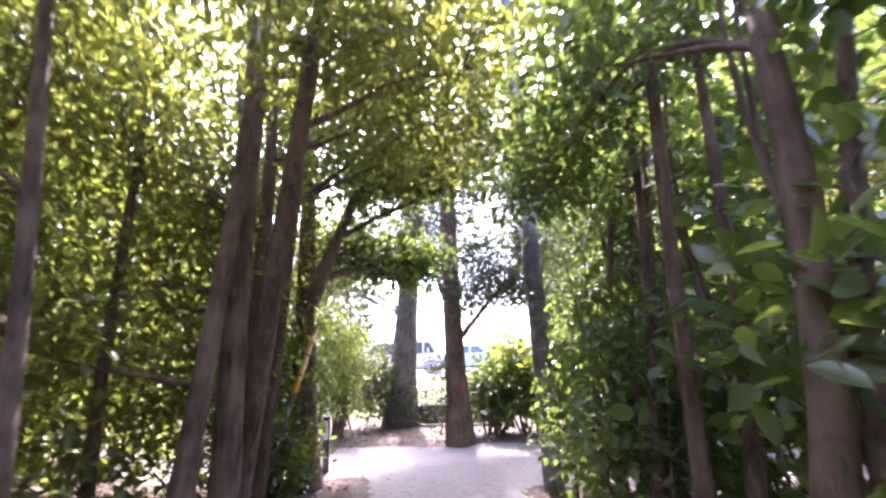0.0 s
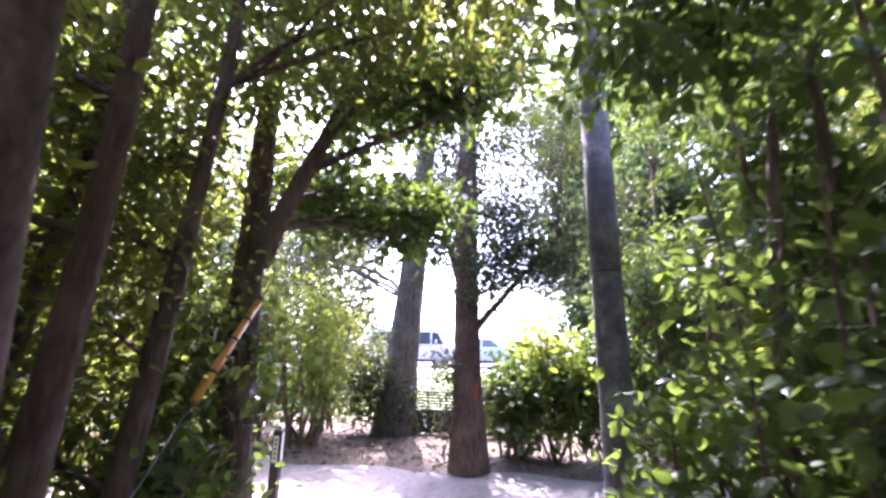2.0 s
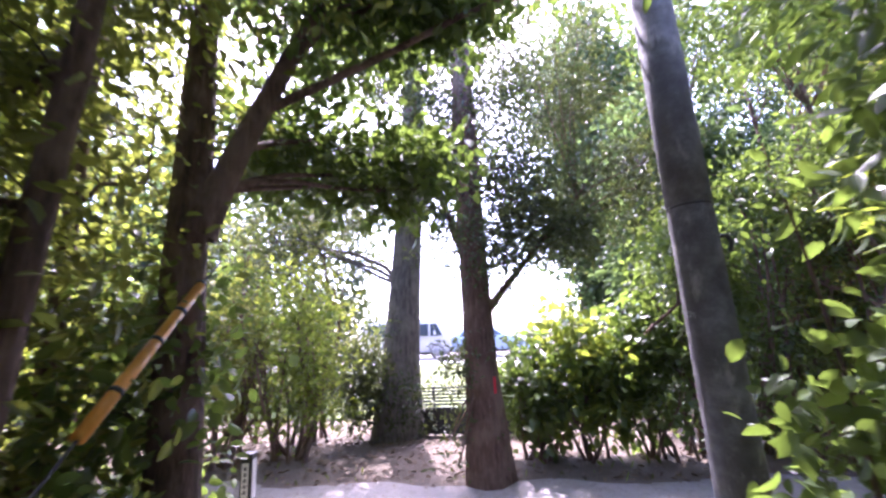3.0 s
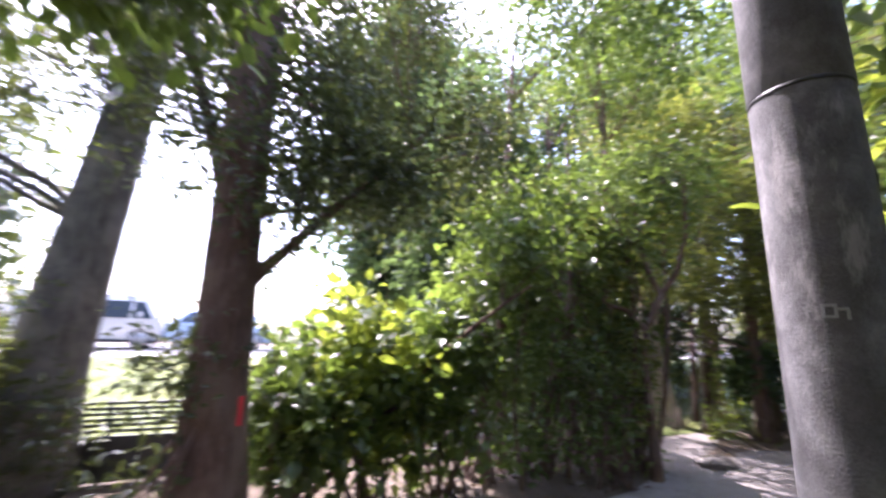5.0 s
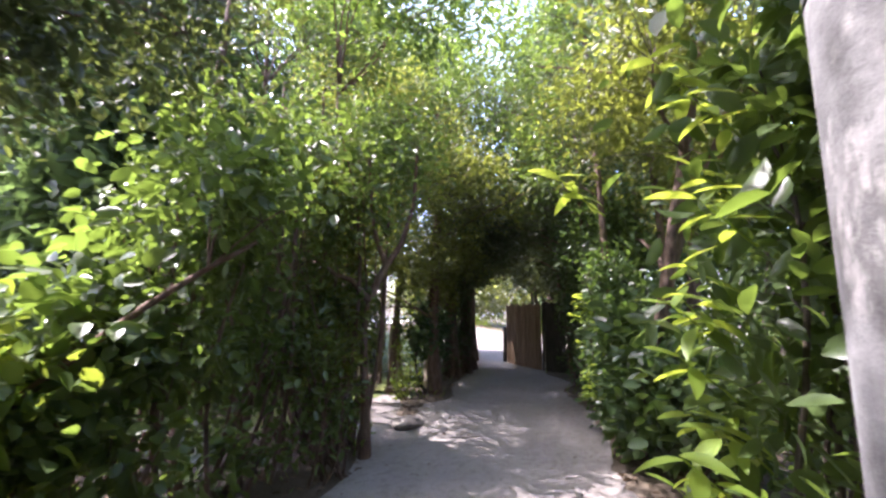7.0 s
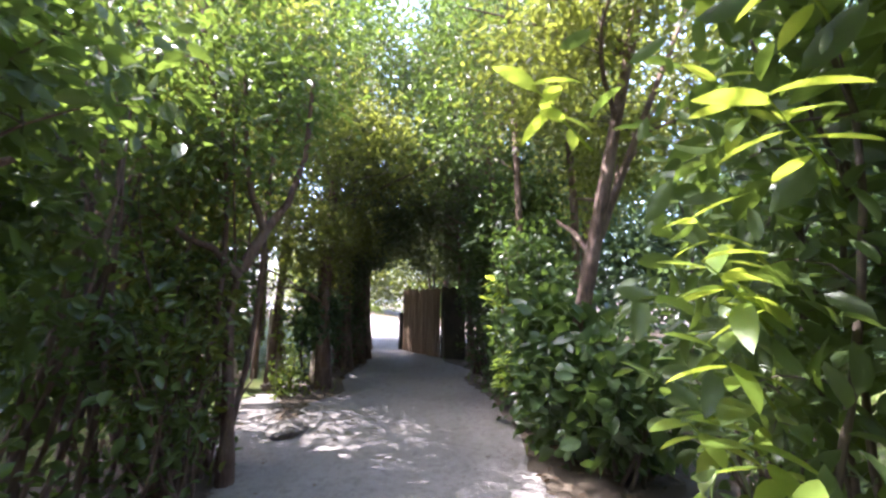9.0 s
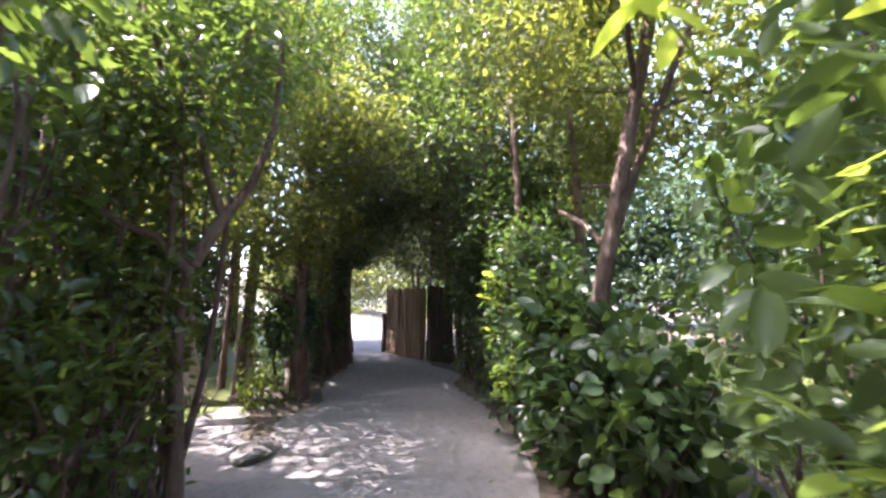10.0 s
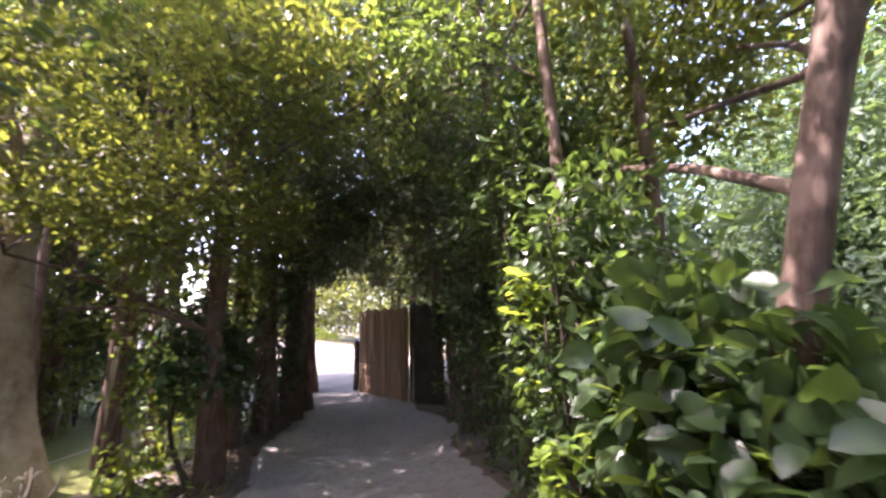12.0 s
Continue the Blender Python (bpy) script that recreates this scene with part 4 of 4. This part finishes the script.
# marker post
post = thing("marker_post", (-1.86, 1.8, 0.0), "short square black post with a white-framed label", "post")
post.rotation_euler = (0, 0, radians(14))
part("body", box_mesh("body", 0.085, 0.085, 0.72, BLACK, 0.006), post)
part("cap", box_mesh("cap", 0.095, 0.095, 0.025, BLACK, 0.008), post).location = (0, 0, 0.72)
p = part("label_plate", box_mesh("label_plate", 0.05, 0.004, 0.24, WHITE, 0.001), post, "white label with grey unreadable print")
p.location = (-0.004, -0.0445, 0.44)
for i in range(5):
    b = part("print", box_mesh("print", 0.022, 0.002, 0.024, INK, 0), p)
    b.location = (0, -0.003, 0.03 + 0.04 * i)
part("side_plate", box_mesh("side_plate", 0.004, 0.07, 0.27, WHITE, 0.001), post, "white reflective side").location = (0.0445, 0, 0.43)

# red tape on the oak
tape = tagged(new("red_tape", box_mesh("red_tape", 0.03, 0.006, 0.17, RED, 0.002)), "strip of red marking tape on the oak trunk", "tape")
tape.matrix_basis = pose(-0.135, 3.452, 0.92, 0, 0, 36)


def board_fence(label, a, b, count, mat, height, seed, name="board_fence"):
    """Upright rough boards nailed to two rails."""
    rng = np.random.default_rng(seed)
    a, b = Vector((*a, 0)), Vector((*b, 0))
    d = b - a
    root = thing(name, a, label, "fence", "board fence panels")
    root.rotation_euler = (0, 0, math.atan2(d.y, d.x))
    w = d.length / count
    shapes = []
    for i in range(4):
        me = box_mesh("board", w * 0.96, 0.022, height, mat, 0.004)
        for v in me.vertices:
            v.co.x += 0.006 * math.sin(5 * v.co.z + i * 2)
            v.co.y += 0.006 * math.sin(3 * v.co.z + i)
            if v.co.z > height * 0.9:
                v.co.z += 0.03 * math.sin(i * 3.1 + v.co.x * 20)
        shapes.append(me)
    for i in range(count):
        ob = part("board", shapes[i % 4], root)
        ob.location = ((i + 0.5) * w, rng.uniform(-0.006, 0.006), 0.01 + rng.uniform(-0.02, 0.02))
        ob.rotation_euler = (0, radians(rng.uniform(-1, 1)), 0)
    for z in (0.35, 1.25):
        rail = part("rail", box_mesh("rail", d.length, 0.04, 0.07, BOARD_DARK, 0.004), root)
        rail.location = (d.length / 2, -0.034, z)
    return root


board_fence("rough brown slab-board fence beside the footpath, lit warm", (10.8, 3.62), (11.88, 4.8), 11, BOARD, 1.62, 1)
board_fence("dark board fence turning away from the footpath", (10.32, 2.95), (10.77, 3.58), 6, BOARD_DARK, 1.66, 2)
latch = thing("gate_stake", (10.72, 3.58, 0), "pale thin stake with a black latch at the fence corner", "stake")
part("stake", tube("stake", [(-0.02, -0.06, 0), (-0.02, -0.065, 0.5), (-0.03, -0.06, 0.95)], (0.014, 0.013, 0.012), BARK_PALE, 8), latch)
part("latch", box_mesh("latch", 0.16, 0.06, 0.12, BLACK, 0.02), latch, "black latch").location = (-0.03, -0.07, 0.98)
tagged(new("end_post", tube("end_post", [(12.04, 4.9, -0.05), (12.04, 4.9, 0.5), (12.04, 4.9, 1.0)], (0.07, 0.068, 0.065), BOARD_DARK, 12)), "short dark wooden post at the end of the fence", "post")

# half-buried stone at the sandy opening
bm = bmesh.new()
bmesh.ops.create_icosphere(bm, subdivisions=3, radius=1.0)
for v in bm.verts:
    k = 1 + 0.22 * noise.noise(v.co * 1.3) + 0.08 * noise.noise(v.co * 4)
    v.co = Vector((v.co.x * 0.34 * k, v.co.y * 0.2 * k, v.co.z * 0.085 * k))
me = bpy.data.meshes.new("stone")
bm.to_mesh(me)
bm.free()
me.materials.append(BARK_GREY)
stone = tagged(new("stone", me), "half-buried grey stone at the edge of the footpath", "stone")
stone.matrix_basis = pose(5.25, 4.3, 0.035, 0, 4, 12)

# low slatted barrier between the two big trunks
low = thing("slatted_barrier", (-0.7, 5.6, float(ground_z(-0.7, 5.6))), "low black barrier with slats above a solid panel", "barrier")
for i in range(6):
    part("slat", box_mesh("slat", 2.6, 0.02, 0.028, SLAT, 0.004), low).location = (0, 0, 0.45 + 0.05 * i)
part("panel", box_mesh("panel", 2.6, 0.025, 0.4, SLAT, 0.004), low).location = (0, 0, 0.02)
for x in (-1.28, -0.64, 0.0, 0.64, 1.28):
    part("upright", box_mesh("upright", 0.04, 0.03, 0.74, SLAT, 0.004), low).location = (x, 0.03, 0)


# ---------------------------------------------------------------- vehicles on the road
def vehicle(name, label, x, y, z, profile, width, glass, wheels, paint, wheel_r, facing=1.0):
    """A car built from its side outline, narrowed towards the roof, with windows, wheels and lamps."""
    root = thing(name, (x, y, z), label, name)
    bm = bmesh.new()
    h_max = max(p[1] for p in profile)

    def half(h):
        return width / 2 * (1 - 0.12 * max(0.0, (h - 0.5 * h_max) / (0.5 * h_max)) ** 1.5)
    near = [bm.verts.new((px, -half(pz), pz)) for px, pz in profile]
    far = [bm.verts.new((px, half(pz), pz)) for px, pz in profile]
    bm.faces.new(near)
    bm.faces.new(far[::-1])
    for i in range(len(profile)):
        k = (i + 1) % len(profile)
        bm.faces.new((near[k], near[i], far[i], far[k]))
    bmesh.ops.recalc_face_normals(bm, faces=bm.faces[:])
    bmesh.ops.bevel(bm, geom=bm.edges[:], offset=0.05, segments=3, affect="EDGES", profile=0.5)
    me = bpy.data.meshes.new("body")
    bm.to_mesh(me)
    bm.free()
    me.materials.append(paint)
    me.polygons.foreach_set("use_smooth", np.ones(len(me.polygons), bool))
    part("body", me, root)
    for quad in glass:
        vs = []
        for side in (-1, 1):
            vs.append([(gx, side * (half(gz) + 0.006), gz) for gx, gz in quad])
        for v in vs:
            inner = [(a, b * 0.98, c) for a, b, c in v]
            n4 = len(v)
            part("window", mesh_from("window", v + inner, [tuple(range(n4)), tuple(range(2 * n4 - 1, n4 - 1, -1))] + [(i, (i + 1) % n4, n4 + (i + 1) % n4, n4 + i) for i in range(n4)], CAR_GLASS), root)
    for wx in wheels:
        for side in (-1, 1):
            y0 = side * (width / 2 - 0.1)
            tyre = part("wheel", tube("tyre", [(wx, y0 - 0.11, wheel_r), (wx, y0 - 0.1, wheel_r), (wx, y0 + 0.1, wheel_r), (wx, y0 + 0.11, wheel_r)],
                                      (wheel_r * 0.86, wheel_r, wheel_r, wheel_r * 0.86), TYRE, 28), root, "black tyre")
            part("rim", tube("rim", [(wx, y0 + side * 0.1, wheel_r), (wx, y0 + side * 0.115, wheel_r), (wx, y0 + side * 0.12, wheel_r), (wx, y0 + side * 0.121, wheel_r)],
                             (wheel_r * 0.7, wheel_r * 0.66, wheel_r * 0.3, 0.0), STEEL, 20), tyre, "silver rim")
            part("arch", tube("arch", [(wx + wheel_r * 1.18 * math.cos(a), side * (width / 2 + 0.004), wheel_r + wheel_r * 1.18 * math.sin(a)) for a in np.linspace(0.05, math.pi - 0.05, 12)],
                              (0.02,) * 12, TYRE, 6), root)
    nose = max(p[0] for p in profile)
    for side in (-1, 1):
        part("headlight", box_mesh("headlight", 0.06, 0.28, 0.14, WHITE, 0.02), root, "headlight").location = (nose - 0.03, side * width * 0.34, 0.72)
        part("tail_light", box_mesh("tail_light", 0.06, 0.14, 0.3, LENS, 0.02), root, "red tail light").location = (min(p[0] for p in profile) + 0.03, side * width * 0.4, 0.85)
        part("mirror", box_mesh("mirror", 0.1, 0.16, 0.2, paint, 0.03), root, "wing mirror").location = (nose - 0.75, side * (width / 2 + 0.06), 1.12)
    part("bumper", box_mesh("bumper", 0.16, width * 0.98, 0.22, TYRE, 0.05), root, "dark bumper").location = (nose - 0.03, 0, 0.3)
    part("sill", box_mesh("sill", abs(wheels[1] - wheels[0]) - 2.6 * wheel_r, width + 0.02, 0.1, TYRE, 0.02), root, "dark sill").location = (sum(wheels) / 2, 0, 0.22)
    return root


road_z = float(ground_z(-4.0, 18.7)) + 0.012
vehicle("van", "silver-white van parked on the sunny road", -4.24, 19.5, road_z,
        [(-3.95, 0.3), (0.62, 0.3), (0.68, 0.62), (0.6, 1.0), (0.12, 1.78), (-0.1, 1.93), (-3.7, 1.96), (-3.92, 1.75), (-4.0, 0.9)], 1.69,
        [[(0.3, 1.08), (-0.3, 1.08), (-0.3, 1.66), (0.0, 1.66)], [(-0.4, 1.08), (-1.75, 1.08), (-1.75, 1.68), (-0.4, 1.68)], [(-1.85, 1.08), (-3.6, 1.08), (-3.55, 1.68), (-1.85, 1.68)]],
        (0.0, -2.6), PAINT_SILVER, 0.32)
vehicle("car", "pale blue car parked on the sunny road", -0.55, 19.3, road_z,
        [(-2.9, 0.28), (0.75, 0.28), (0.82, 0.55), (0.62, 0.82), (-0.35, 0.98), (-0.95, 1.42), (-2.2, 1.46), (-2.75, 1.02), (-2.95, 0.95)], 1.66,
        [[(-0.55, 0.98), (-1.4, 0.98), (-1.4, 1.34), (-0.98, 1.34)], [(-1.48, 0.98), (-2.5, 0.98), (-2.2, 1.36), (-1.48, 1.36)]],
        (0.05, -2.35), PAINT_BLUE, 0.3)

# ---------------------------------------------------------------- fallen leaves, grass, weeds
rng = np.random.default_rng(77)


def scattered(name, label, count, xr, yr, test, mat, length, category, upright=0.0, aspect=0.5, lift=0.02):
    x, y = rng.uniform(*xr, count), rng.uniform(*yr, count)
    ok = test(path_field(x, y), x, y)
    x, y = x[ok], y[ok]
    m = len(x)
    pos = np.stack([x, y, ground_z(x, y) + lift], 1)
    if upright:
        along = rng.normal(size=(m, 3)) * 0.35 + [0, 0, 1]
        normal = rng.normal(size=(m, 3)) * [1, 1, 0.1]
    else:
        along = rng.normal(size=(m, 3)) * [1, 1, 0.12]
        normal = rng.normal(size=(m, 3)) * 0.25 + [0, 0, 1]
    L = length * rng.uniform(0.5, 1.3, m)
    v, q = leaf_arrays(pos, along, normal, L, L * aspect)
    return tagged(new(name, quads_mesh(name, v, q, mat)), label, category, kind="stuff")


scattered("leaf_litter", "dry brown fallen leaves under the shrubs", 26000, (-5, 13), (-8, 7), lambda f, x, y: f < 0.1 - 0.25 * rng.random(len(f)), DEAD, 0.07, "leaves")
scattered("path_leaves", "few dry leaves and bits lying on the path", 1600, (-5, 13), (-8, 6), lambda f, x, y: f > 0, DEAD, 0.035, "leaves", lift=0.024)
scattered("path_weeds", "low green weeds along the path edge", 5000, (-5, 13), (-8, 7), lambda f, x, y: (f < 0.05) & (f > -0.5) & (np.sin(2.1 * x) * np.sin(1.7 * y + 1) > 0.1), GRASS, 0.11, "weeds", 1.0, 0.14)
scattered("grass_south", "sunny grass", 9000, (3.2, 12), (-6, 0.25), lambda f, x, y: f < -0.2, GRASS, 0.1, "grass", 1.0, 0.1)
scattered("grass_north", "sunny grass", 9000, (-8, 10), (6.0, 13.5), lambda f, x, y: f < -0.2, GRASS, 0.1, "grass", 1.0, 0.1)


# ---------------------------------------------------------------- background woods
def woods(name, label, blobs, seed, mat=FAR_LEAF, leaf=0.2, per=24, spread=0.5):
    rng = np.random.default_rng(seed)
    cs = np.concatenate([in_blob(b, int(b[6]), rng) for b in blobs])
    cs = cs[cs[:, 2] > 0.1]
    v, q = clump_leaves(cs, spread, per, leaf, rng, 1.0)
    return tagged(new(name, quads_mesh(name, v, q, mat)), label, "trees", kind="stuff")


def belt(points, height, r, clumps, rng):
    return [(x, y, height * f, r, r, height * 0.38, clumps) for x, y in points for f in (0.3, 0.72)]


brng = np.random.default_rng(5)
woods("woods_west", "sunlit trees beyond the first path", belt([(-4.2, y) for y in np.arange(-11, 2, 1.7)], 7.0, 1.3, 85, brng), 1, BRIGHT, 0.14, 30, 0.3)
woods("woods_west_behind", "trees beyond the first path", belt([(-7.0, y) for y in np.arange(-12, 3, 2.2)], 7.5, 1.8, 80, brng), 21, OLIVE, 0.26, 26, 0.45)
woods("woods_west_far", "far trees", belt([(-13 - 2 * (i % 2), y) for i, y in enumerate(np.arange(-14, 14, 3.0))], 9, 2.6, 80, brng), 2, FAR_LEAF, 0.34, 24, 0.6)
woods("woods_south", "far trees behind the first path", belt([(x, -14) for x in np.arange(-12, 24, 3.0)], 9, 2.6, 80, brng), 3, FAR_LEAF, 0.34, 24, 0.6)
woods("woods_south_east", "trees beyond the sunny lawn", belt([(x, -9 + (i % 2)) for i, x in enumerate(np.arange(3, 20, 2.0))], 8.0, 1.8, 90, brng), 4, FAR_LEAF, 0.28, 26, 0.45)
woods("woods_east", "bright trees beyond the end of the footpath", belt([(21 + i % 2, y) for i, y in enumerate(np.arange(-8, 5, 2.2))], 8.0, 2.2, 85, brng), 6, FAR_LEAF, 0.32, 24, 0.55)
woods("woods_north_east", "trees along the road", belt([(x, 13 + (i % 2)) for i, x in enumerate(np.arange(6, 14.5, 1.9))], 7.0, 1.8, 85, brng), 7, FAR_LEAF, 0.28, 26, 0.45)
woods("woods_north_west", "trees along the road", belt([(x, 10 + (i % 2)) for i, x in enumerate(np.arange(-16, -5.5, 2.0))], 6.0, 1.6, 75, brng), 8, OAK, 0.24, 26, 0.4)
woods("woods_lawn", "trees standing on the sunny lawn", belt([(x, -4.8 - (i % 2)) for i, x in enumerate(np.arange(6.2, 16, 1.7))], 7.0, 1.4, 80, brng), 10, FAR_LEAF, 0.18, 30, 0.36)
woods("woods_fence", "dark trees behind the board fence", [(11.9, 3.5, 2.7, 0.9, 0.6, 0.9, 80), (13.2, 4.4, 2.9, 1.0, 0.8, 1.2, 80), (11.1, 2.5, 2.6, 0.8, 0.6, 1.7, 90), (14.6, 3.4, 2.4, 1.4, 1.2, 2.2, 110), (13.4, 7.6, 2.8, 1.4, 0.8, 1.8, 100), (16.5, 5.0, 3.2, 1.6, 1.4, 1.6, 100)],
      12, OAK, 0.12, 34, 0.22)
woods("end_shrubs", "bright sunlit shrubs beyond the end of the footpath", [(26.2 + 0.3 * (i % 2), y, 0.65, 0.7, 0.8, 0.6, 34) for i, y in enumerate(np.arange(6.0, 15.0, 1.1))], 14, BRIGHT, 0.12, 34, 0.2)
woods("end_trees", "olive trees behind the sunlit shrubs", [(28.5 + (i % 2), y, 3.0, 1.6, 1.6, 2.6, 110) for i, y in enumerate(np.arange(5.0, 18.0, 1.8))], 15, OLIVE, 0.24, 30, 0.4)
woods("roadside_hedge", "low far hedge beyond the road", [(x, 29, 1.3, 2.4, 0.9, 1.0, 40) for x in np.arange(-34, 30, 3.6)], 9)
